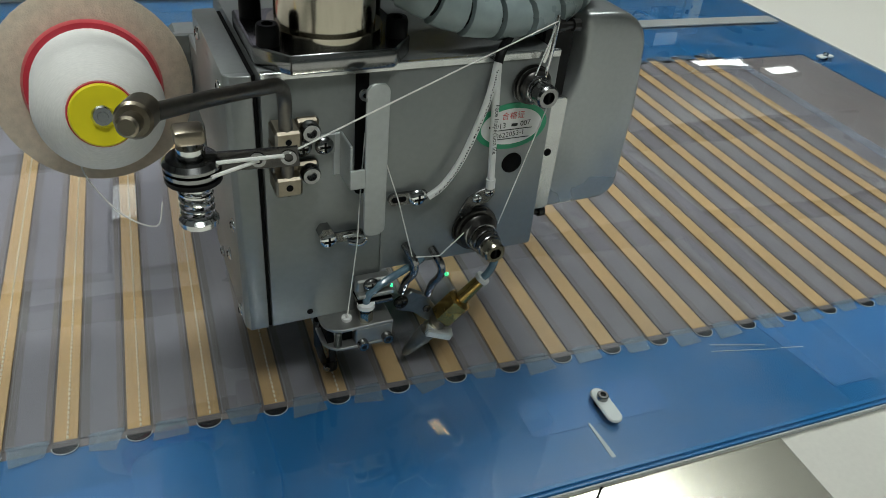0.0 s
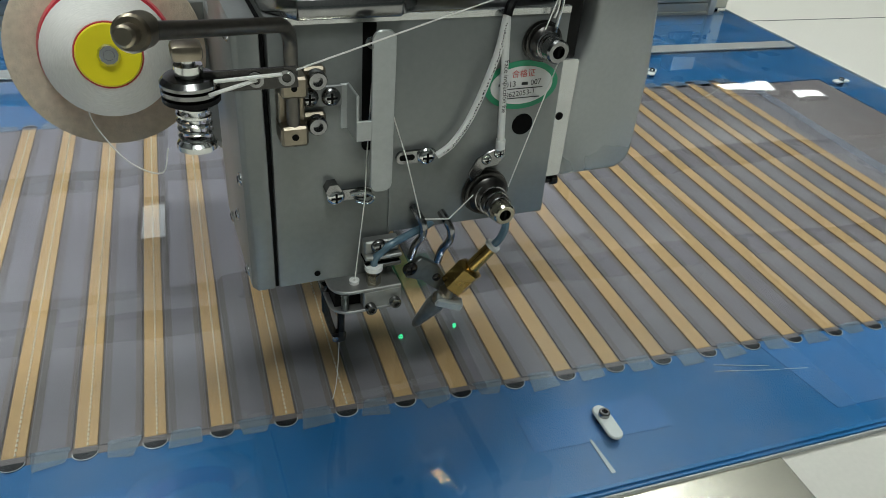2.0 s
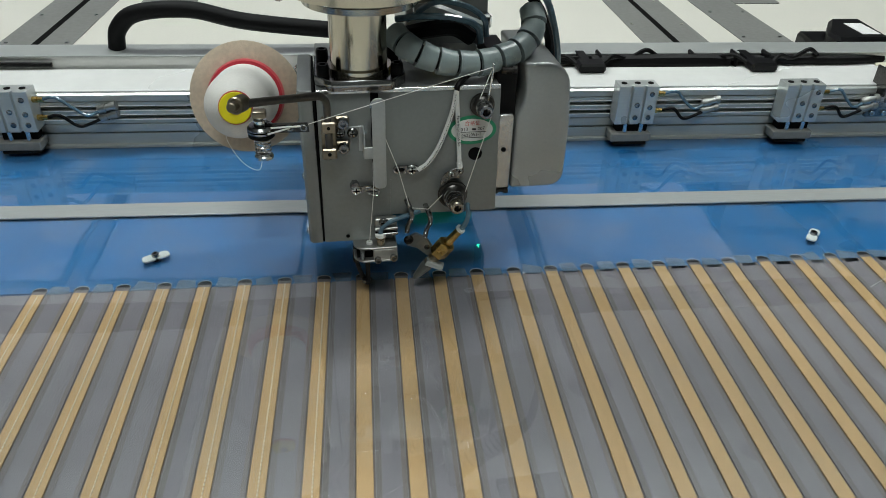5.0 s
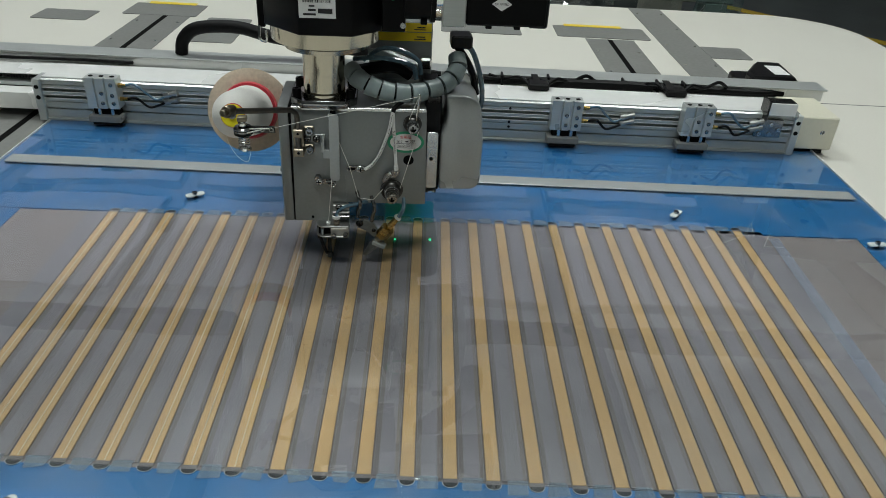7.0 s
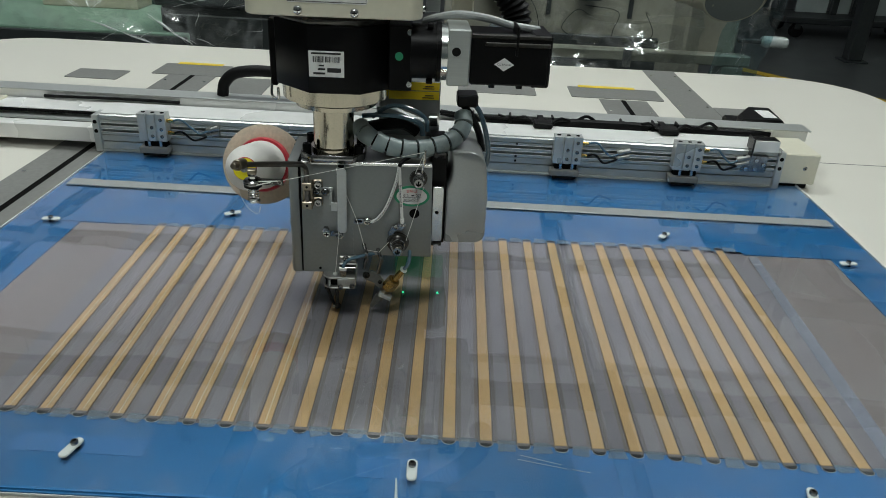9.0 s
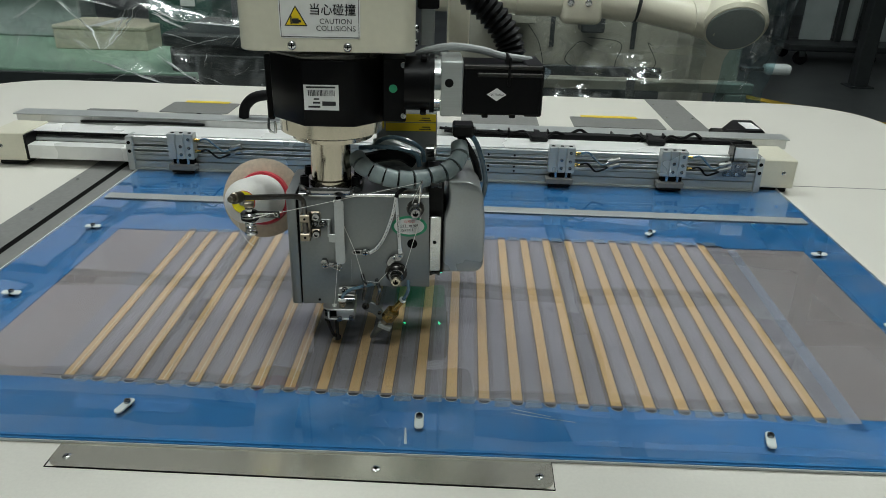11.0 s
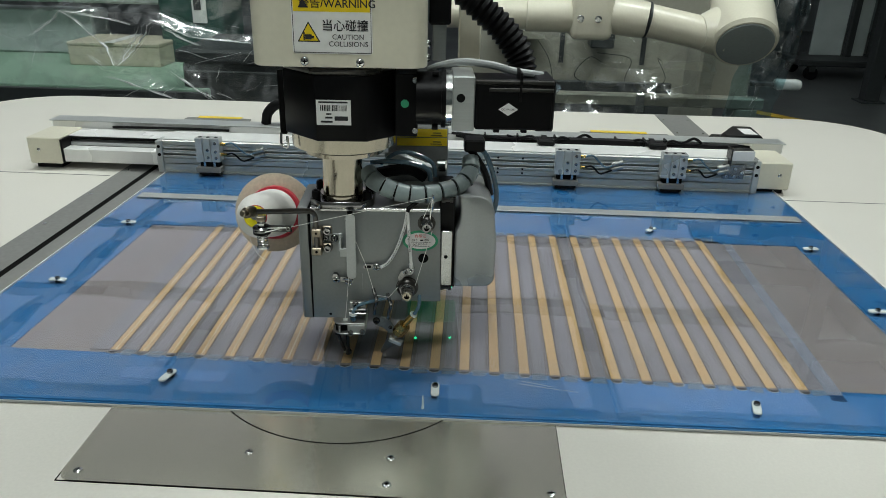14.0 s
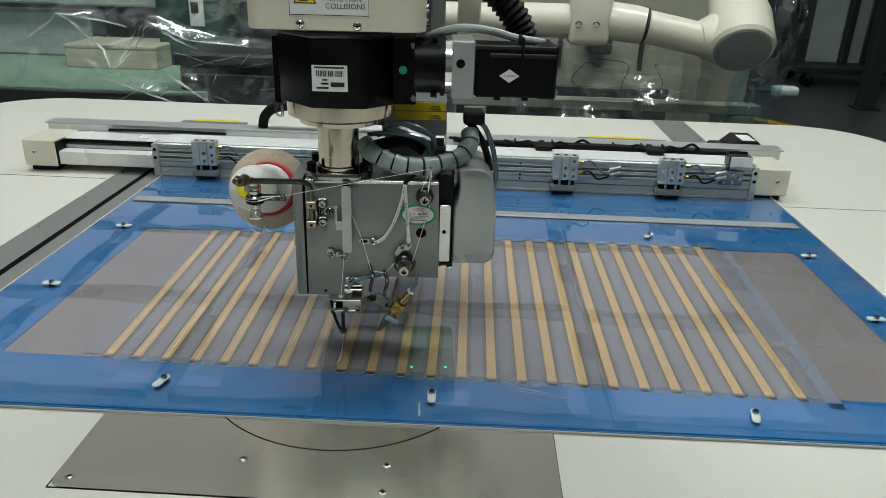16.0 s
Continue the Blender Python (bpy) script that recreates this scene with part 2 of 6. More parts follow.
M_FLOORLINE = mat("yellow_floor_paint", (0.62, 0.42, 0.03), 0.5, vary=0.12, scale=30, dirt_sheen=(0.40, 0.28, 0.04))
M_WALL = mat("dim_wall_paint", (0.16, 0.19, 0.19), 0.8, vary=0.05, scale=12, dirt_sheen=(0.13, 0.15, 0.15), dscale=0.8)
M_CEIL = mat("ceiling_paint", (0.76, 0.78, 0.78), 0.9, vary=0.05, scale=12)
M_LAMP = mat("lamp_diffuser", (0.95, 1.0, 0.98), 0.5, vary=0.0, emit=4.0)
M_ROOFPANE = mat("dim_roof_pane", (0.88, 0.88, 1.0), 0.5, vary=0.0, emit=0.31)
M_LAMPMID = mat("lamp_diffuser_cool", (0.90, 0.97, 1.0), 0.5, vary=0.0, emit=1.5)
M_WALLMID = mat("mid_bounce_wall", (0.30, 0.31, 0.30), 0.8, vary=0.04, scale=12)
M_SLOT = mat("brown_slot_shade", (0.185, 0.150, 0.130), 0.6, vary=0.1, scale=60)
M_WALLPALE = mat("pale_bounce_wall", (0.60, 0.62, 0.60), 0.8, vary=0.04, scale=12)
M_GREENMAT = mat("green_work_mat", (0.28, 0.43, 0.32), 0.40, vary=0.06, scale=20, dirt_sheen=(0.17, 0.29, 0.22), dscale=2)
M_DKGREEN = mat("dark_green_paint", (0.025, 0.085, 0.068), 0.35, vary=0.08, scale=60, coat=0.2)
M_CARTON = mat("pale_carton", (0.60, 0.56, 0.44), 0.7, vary=0.08, scale=40, dirt_sheen=(0.34, 0.31, 0.22), dscale=6)
# the strong milky layer paints the pale veil of reflections on the wrapping
M_FILMWRAP = clear_sheet("wrapping_film", 0.6, 14, (0.93, 0.96, 0.955), 0.15, 0.10, 0.010, dust_sheen=0.22)
M_FILMBLUE = clear_sheet("bluish_wrapping_film", 0.8, 20, (0.60, 0.80, 0.84), 0.16, 0.12, 0.012, dust_sheen=0.30)
M_BOARD = mat("pale_green_board", (0.46, 0.53, 0.51), 0.6, vary=0.05, scale=8, dirt_sheen=(0.26, 0.32, 0.31))
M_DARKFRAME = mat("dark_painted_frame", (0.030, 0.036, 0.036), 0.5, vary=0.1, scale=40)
M_CAPGREY = mat("grey_plastic_cap", (0.26, 0.29, 0.28), 0.45, vary=0.04, scale=120)
M_WHITEBODY = mat("aged_white_paint", (0.34, 0.335, 0.275), 0.4, vary=0.04, scale=60, dirt_sheen=(0.25, 0.26, 0.22))


# ---------------------------------------------------------------- mesh helpers
def link(name, bm, material, parent=None, label="", smooth=None):
    me = bpy.data.meshes.new(name)
    bm.normal_update()
    bm.to_mesh(me)
    bm.free()
    mats = material if isinstance(material, (list, tuple)) else [material]
    for q in mats:
        me.materials.append(q)
    if smooth is not None:
        for p in me.polygons:
            p.use_smooth = True
        try:
            me.set_sharp_from_angle(angle=radians(smooth))
        except AttributeError:
            pass
    ob = new(name, me)
    if parent is not None:
        ob.parent = parent
    if label:
        tagged(ob, label)
    return ob


def part(name, bm, material, parent, label="", smooth=35):
    """ONE mesh object under a thing or under a part."""
    return link(name, bm, material, parent, label, smooth)


def thing(name, label, category, group="", kind="", at=None):
    ob = new(name)
    ob.empty_display_size = 0.02
    if at is not None:
        ob.matrix_basis = at
    return tagged(ob, label, category, group, kind)


def share(name, ob, m, parent):
    """Another piece on the same mesh."""
    o = new(name, ob.data)
    o.parent = parent
    o.matrix_basis = m
    return o


def box(lo, hi, bev=0.0, seg=1, bm=None, mi=0):
    b = bmesh.new()
    bmesh.ops.create_cube(b, size=1.0)
    s = [hi[i] - lo[i] for i in range(3)]
    for q in b.verts:
        q.co = Vector([lo[i] + (q.co[i] + 0.5) * s[i] for i in range(3)])
    if bev:
        bmesh.ops.bevel(b, geom=b.edges[:], offset=min(bev, min(s) * 0.45), segments=seg, affect="EDGES", profile=0.5)
    return join(bm, b, mi)


def join(bm, b, mi=0, m=None):
    """Adds b to bm (or returns b)."""
    if m is not None:
        bmesh.ops.transform(b, matrix=m, verts=b.verts)
    if mi:
        for f in b.faces:
            f.material_index = mi
    if bm is None:
        return b
    vs = {q: bm.verts.new(q.co) for q in b.verts}
    for f in b.faces:
        try:
            g = bm.faces.new([vs[q] for q in f.verts])
            g.material_index = f.material_index
        except ValueError:
            pass
    b.free()
    return bm


def frame_of(d):
    d = Vector(d).normalized()
    a = Vector((0, 0, 1)) if abs(d.z) < 0.9 else Vector((1, 0, 0))
    u = d.cross(a).normalized()
    return u, d.cross(u).normalized()


def cyl(p0, p1, r0, r1=None, seg=20, bm=None, mi=0, caps=True):
    return lathe(p0, p1, [(0, r0), (1, r0 if r1 is None else r1)], seg, bm, mi, caps)


def lathe(p0, p1, prof, seg=24, bm=None, mi=0, caps=True, turn=0.0):
    """Rings round the line p0 to p1: prof holds (share of the way, radius)."""
    b = bmesh.new()
    p0, p1 = Vector(p0), Vector(p1)
    u, w = frame_of(p1 - p0)
    rings = []
    for s, r in prof:
        c = p0.lerp(p1, s)
        rings.append([b.verts.new(c + (u * math.cos(a) + w * math.sin(a)) * max(r, 1e-5))
                      for a in [2 * math.pi * k / seg + turn for k in range(seg)]])
    for x, y in zip(rings, rings[1:]):
        for k in range(seg):
            b.faces.new((x[k], y[k], y[(k + 1) % seg], x[(k + 1) % seg]))
    if caps:
        b.faces.new(rings[0])
        b.faces.new(rings[-1][::-1])
    bmesh.ops.recalc_face_normals(b, faces=b.faces[:])
    return join(bm, b, mi)


def spline(pts, n=8):
    """Points along a smooth curve through pts."""
    pts = [Vector(p) for p in pts]
    P = [pts[0] * 2 - pts[1]] + pts + [pts[-1] * 2 - pts[-2]]
    out = []
    for i in range(1, len(P) - 2):
        for k in range(n):
            t = k / n
            a, b_, c, d = P[i - 1], P[i], P[i + 1], P[i + 2]
            out.append(0.5 * (2 * b_ + (c - a) * t + (2 * a - 5 * b_ + 4 * c - d) * t * t + (3 * b_ - a - 3 * c + d) * t ** 3))
    return out + [pts[-1]]


def tube(pts, r, seg=10, bm=None, mi=0, radii=None):
    b = bmesh.new()
    pts = [Vector(p) for p in pts]
    u = None
    rings = []
    for i, p in enumerate(pts):
        d = (pts[min(i + 1, len(pts) - 1)] - pts[max(i - 1, 0)]).normalized()
        if u is None:
            u, _ = frame_of(d)
        u = (u - d * u.dot(d)).normalized()
        w = d.cross(u)
        rr = radii[i] if radii else r
        rings.append([b.verts.new(p + (u * math.cos(a) + w * math.sin(a)) * rr) for a in [2 * math.pi * k / seg for k in range(seg)]])
    for x, y in zip(rings, rings[1:]):
        for k in range(seg):
            b.faces.new((x[k], y[k], y[(k + 1) % seg], x[(k + 1) % seg]))
    b.faces.new(rings[0])
    b.faces.new(rings[-1][::-1])
    bmesh.ops.recalc_face_normals(b, faces=b.faces[:])
    return join(bm, b, mi)


def prism(poly, axis, a, c, bev=0.0, bm=None, mi=0, seg=1):
    """A polygon pushed along an axis from a to c. poly gives the two other coordinates in x, y, z order."""
    b = bmesh.new()
    k = "xyz".index(axis)

    def at(p, s):
        q = list(p)
        q.insert(k, s)
        return Vector(q)
    lo = [b.verts.new(at(p, a)) for p in poly]
    hi = [b.verts.new(at(p, c)) for p in poly]
    n = len(poly)
    b.faces.new(lo)
    b.faces.new(hi[::-1])
    for i in range(n):
        b.faces.new((lo[i], lo[(i + 1) % n], hi[(i + 1) % n], hi[i]))
    bmesh.ops.recalc_face_normals(b, faces=b.faces[:])
    if bev:
        bmesh.ops.bevel(b, geom=b.edges[:], offset=bev, segments=seg, affect="EDGES", profile=0.5)
    return join(bm, b, mi)


def rounded(x0, y0, x1, y1, r, n=5):
    """A rectangle with round corners, as a polygon."""
    out = []
    for cx, cy, a0 in ((x1 - r, y1 - r, 0), (x0 + r, y1 - r, 90), (x0 + r, y0 + r, 180), (x1 - r, y0 + r, 270)):
        out += [(cx + r * math.cos(radians(a0 + 90 * k / n)), cy + r * math.sin(radians(a0 + 90 * k / n))) for k in range(n + 1)]
    return out


def ellipse(cx, cy, rx, ry, n=32):
    return [(cx + rx * math.cos(2 * math.pi * k / n), cy + ry * math.sin(2 * math.pi * k / n)) for k in range(n)]


def ring_disc(c, axis, R, r, thick, seg=28, bm=None, mi=0):
    """A flat ring (washer)."""
    b = bmesh.new()
    u, w = frame_of(axis)
    d = Vector(axis).normalized()
    c = Vector(c)
    loops = []
    for rad, h in ((r, 0), (R, 0), (R, thick), (r, thick)):
        loops.append([b.verts.new(c + d * h + (u * math.cos(a) + w * math.sin(a)) * rad) for a in [2 * math.pi * k / seg for k in range(seg)]])
    for i in range(4):
        x, y = loops[i], loops[(i + 1) % 4]
        for k in range(seg):
            b.faces.new((x[k], y[k], y[(k + 1) % seg], x[(k + 1) % seg]))
    bmesh.ops.recalc_face_normals(b, faces=b.faces[:])
    return join(bm, b, mi)


def words(name, text, size, m, material, parent, bold=0.0, align="CENTER"):
    """Lettering as a thin mesh, in the plane of m."""
    cu = bpy.data.curves.new(name, "FONT")
    cu.body, cu.size, cu.align_x, cu.align_y, cu.offset, cu.resolution_u = text, size, align, "CENTER", bold, 3
    tmp = bpy.data.objects.new("lettering_tmp", cu)
    scene.collection.objects.link(tmp)
    bpy.context.view_layer.update()
    me = bpy.data.meshes.new_from_object(tmp.evaluated_get(bpy.context.evaluated_depsgraph_get()))
    bpy.data.objects.remove(tmp)
    me.materials.clear()
    me.materials.append(material)
    ob = new(name, me)
    ob.parent = parent
    ob.matrix_basis = m
    return ob


def screw_head(c, axis, r, h, bm=None, hexed=True):
    """A socket screw: a head with a rim and a recessed socket."""
    c, d = Vector(c), Vector(axis).normalized()
    b = lathe(c, c + d * h, [(0, r), (0.8, r), (1.0, r * 0.86), (1.0, r * 0.52), (0.45, r * 0.5), (0.45, 0.0)], 16, caps=False)
    return join(bm, b)


def pan_head(c, axis, r, h, bm=None):
    """A cross-head screw with a domed head; the cross is cut as two dark grooves by the second material."""
    c, d = Vector(c), Vector(axis).normalized()
    b = lathe(c, c + d * h, [(0, r), (0.35, r), (0.75, r * 0.82), (1.0, r * 0.45), (1.02, 0)], 18, caps=False)
    u, w = frame_of(d)
    for q in (u, w):
        g = bmesh.new()
        bmesh.ops.create_cube(g, size=1)
        mm = Matrix((( *q, 0), (*d.cross(q), 0), (*d, 0), (0, 0, 0, 1))).transposed()
        bmesh.ops.scale(g, vec=(r * 1.1, r * 0.22, h * 0.3), verts=g.verts)
        bmesh.ops.transform(g, matrix=Matrix.Translation(c + d * h * 0.95) @ mm, verts=g.verts)
        join(b, g, 1)
    return join(bm, b)


# ---------------------------------------------------------------- the hall
def hall():
    fl = link("floor", box((-7, -4, -0.95), (9, 12, -0.80)), M_FLOOR)
    tagged(fl, "dark grey glossy epoxy factory floor", "floor", kind="structure")
    for name, lo, hi in (("wall_north", (-7, 12, -0.8), (9, 12.2, 4.2)), ("wall_south", (-7, -4.2, -0.8), (9, -4, 4.2)),
                         ("wall_west", (-7.2, -4, -0.8), (-7, 12, 4.2)), ("wall_east", (9, -4, -0.8), (9.2, 12, 4.2))):
        w = link(name, box(lo, (hi[0], hi[1], 0.75)), M_WALL)
        tagged(w, "painted hall wall, dark below, with an unseen pale top added", "wall", kind="structure")
        # unseen upper walls, paled to bounce light and brighten reflections
        tagged(part("upper_wall", box((lo[0], lo[1], 0.75), hi), M_WALLPALE if name == "wall_north" else M_WALLMID, w), "unseen upper wall kept pale to bounce light")
    tagged(link("ceiling", box((-7.2, -4.2, 4.2), (9.2, 12.2, 4.4)), M_CEIL), "plain pale hall ceiling", "ceiling", kind="structure")
    ln = link("floor_line", prism([(2.35, 5.45), (3.6, 4.05), (5.2, 2.2), (5.28, 2.27), (3.68, 4.12), (2.43, 5.53)], "z", -0.7999, -0.796), M_FLOORLINE)
    tagged(ln, "worn yellow line painted on the floor", "floor marking", kind="structure")


def ceiling_light(x, y, w, d, power, glow):
    e = thing("ceiling_light", "white glowing ceiling panel in a pale metal frame", "lamp", "hall lamps", at=pose(x, y, 3.35))
    part("diffuser", box((-w / 2, -d / 2, 0), (w / 2, d / 2, 0.012)), glow, e, "glowing white diffuser")
    part("lamp_frame", join(join(box((-w / 2 - 0.03, -d / 2 - 0.03, -0.01), (w / 2 + 0.03, -d / 2, 0.06)),
                                box((-w / 2 - 0.03, d / 2, -0.01), (w / 2 + 0.03, d / 2 + 0.03, 0.06))),
                           join(box((-w / 2 - 0.03, -d / 2, -0.01), (-w / 2, d / 2, 0.06)),
                                box((w / 2, -d / 2, -0.01), (w / 2 + 0.03, d / 2, 0.06)))), M_ALUWHITE, e)
    for s in (-0.4, 0.4):
        part("hanger", tube([(w * s, 0, 0.05), (w * s, 0, 0.85)], 0.006, 6), M_GREYBAR, e)
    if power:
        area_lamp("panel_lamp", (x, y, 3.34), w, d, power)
        # added fill: an upward lamp that only brightens the ceiling
        area_lamp("ceiling_fill", (x, y, 3.43), w, d, power * 0.6, up=True)


def ceiling_beams():
    for x in (-5.0, -1.6, 1.8, 5.2):
        tagged(link("ceiling_beam", box((x - 0.06, -4, 3.85), (x + 0.06, 12, 4.2), 0.01), M_DARKFRAME), "dark steel roof beam", "beam", kind="structure")
    for y in (4.7, 6.6, 8.6, 10.4):
        tagged(link("ceiling_beam", box((-7, y - 0.05, 3.62), (9, y + 0.05, 3.85), 0.01), M_DARKFRAME), "dark steel roof beam", "beam", kind="structure")


hall()
ceiling_beams()
# wide dim panels stand in for roof glass, adding a veil to reflections
LIGHTS = [(x, y, 1.75, 1.7, 0, M_ROOFPANE) for y in (5.55, 7.6, 9.6) for x in (-5.6, -3.6, -1.6, 0.4, 2.4)]
LIGHTS += [(-0.60, 5.70, 0.20, 0.55, 0, M_LAMPMID), (7.5, 7.9, 0.9, 0.25, 0, M_LAMP), (8.4, 7.6, 0.5, 0.2, 0, M_LAMP)]
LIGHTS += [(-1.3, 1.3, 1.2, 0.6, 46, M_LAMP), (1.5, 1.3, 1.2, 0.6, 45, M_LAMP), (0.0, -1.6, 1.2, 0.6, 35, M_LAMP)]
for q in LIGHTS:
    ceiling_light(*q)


# ---------------------------------------------------------------- the sewing table
def work_table():
    e = thing("machine_table", "large white laminate sewing machine table with rounded corners", "table")
    top = prism(rounded(-1.29, -1.15, 1.28, 1.445, 0.22, 10), "z", -0.04, 0.0, 0.004)
    part("tabletop", top, M_TABLE, e)
    for x in (-1.0, 1.0):
        for y in (-0.9, 1.1):
            part("leg", box((x - 0.03, y - 0.03, -0.8), (x + 0.03, y + 0.03, -0.04), 0.004), M_WHITEBODY, e)
    part("apron", box((-1.05, -0.95, -0.16), (1.05, 1.15, -0.041), 0.005), M_WHITEBODY, e)
    part("seam", box((0.70, 0.668, -0.001), (1.28, 0.670, 0.0006)), M_STRIPGREY, e, "thin joint in the white tabletop")
    part("seam", box((-1.29, 0.668, -0.001), (-0.615, 0.670, 0.0006)), M_STRIPGREY, e, "thin joint in the white tabletop")
    # long cover strips over the drive slots
    for x0, x1, y0, y1, slot in ((-0.608, -0.487, -0.95, 1.09, 1), (0.487, 0.608, -0.05, 1.075, 1), (0.672, 0.765, 0.35, 1.44, 0)):
        xm = (x0 + x1) / 2
        if slot:
            part("slot_cover", box((x0, y0, 0), (xm - 0.006, y1, 0.0012), 0.0004), M_STRIPGREY, e, "grey metal cover strip")
            part("slot_cover", box((xm + 0.006, y0, 0), (x1, y1, 0.0012), 0.0004), M_STRIPGREY, e, "grey metal cover strip")
            part("drive_slot", box((xm - 0.006, y0, -0.002), (xm + 0.006, y1, 0.0010)), M_BLACKGAP, e, "narrow black slot")
        else:
            part("slot_cover", box((x0, y0, 0), (x1, y1, 0.0012), 0.0004), M_STRIPGREY, e, "grey metal cover strip")
        b = bmesh.new()
        y = y0 + 0.06
        while y < y1:
            for x in (x0 + 0.012, x1 - 0.012):
                cyl((x, y, 0.0012), (x, y, 0.0019), 0.0035, seg=8, bm=b)
            y += 0.16
        tagged(part("cover_screws", b, M_CHROME, e), kind="stuff")
    for x0, x1, y0, y1 in ((0.13, 0.33, 1.075, 1.175), (0.42, 0.655, 1.085, 1.19), (0.765, 0.865, 0.955, 1.05), (-0.84, -0.71, 1.01, 1.10),
                           (-0.655, -0.475, 1.09, 1.205), (-0.44, -0.335, 0.88, 1.09)):
        part("cover_plate", prism(rounded(x0, y0, x1, y1, 0.006, 3), "z", 0.0, 0.0016), M_STRIPGREY, e, "small grey metal cover plate")
    for x0, x1, y0 in ((0.45, 0.60, 1.185), (-0.625, -0.505, 1.20)):
        part("warning_strip", box((x0, y0, 0.0016), (x1, y0 + 0.02, 0.0024)), M_SIGNYEL, e, "bright yellow warning strip")
    # needle plate
    pl = part("needle_plate", prism(rounded(-0.233, -0.232, 0.238, 0.15, 0.012, 4), "z", 0.0, 0.0014), M_STEELPLATE, e, "brushed steel plate round the needle hole")
    ring = ring_disc((0.006, 0, 0.0014), (0, 0, 1), 0.1618, 0.1606, 0.0003, 96)
    part("turntable_joint", ring, M_BLACKGAP, pl, "thin round joint of the turning plate")
    edge = bmesh.new()
    for lo, hi in (((-0.2337, -0.2328, 0), (0.2387, -0.232, 0.0009)), ((-0.2337, -0.232, 0), (-0.233, 0.15, 0.0009)), ((0.238, -0.232, 0), (0.2387, 0.15, 0.0009))):
        box(lo, hi, bm=edge)
    part("plate_joint", edge, M_BLACKGAP, pl)
    for x, y in ((-0.0672, -0.1805), (0.0723, -0.1785), (0.0727, -0.216), (0.2254, -0.2166), (-0.2185, -0.2185)):
        b = pan_head((x, y, 0.0012), (0, 0, 1), 0.0042, 0.0014)
        part("plate_screw", b, [M_CHROME, M_HOLE], pl)


work_table()


# ---------------------------------------------------------------- the moving template
PITCH, FRONT, LENGTH = 0.035, -0.0191, 0.4199


def strip_line(i):
    """Front and back middle of tape i on the template."""
    return (((i - 8) * PITCH, FRONT - 0.0008 * (i - 8)), ((i - 8) * (PITCH + 0.00046) - 0.0049, FRONT + LENGTH + 0.0009 * (i - 8)))


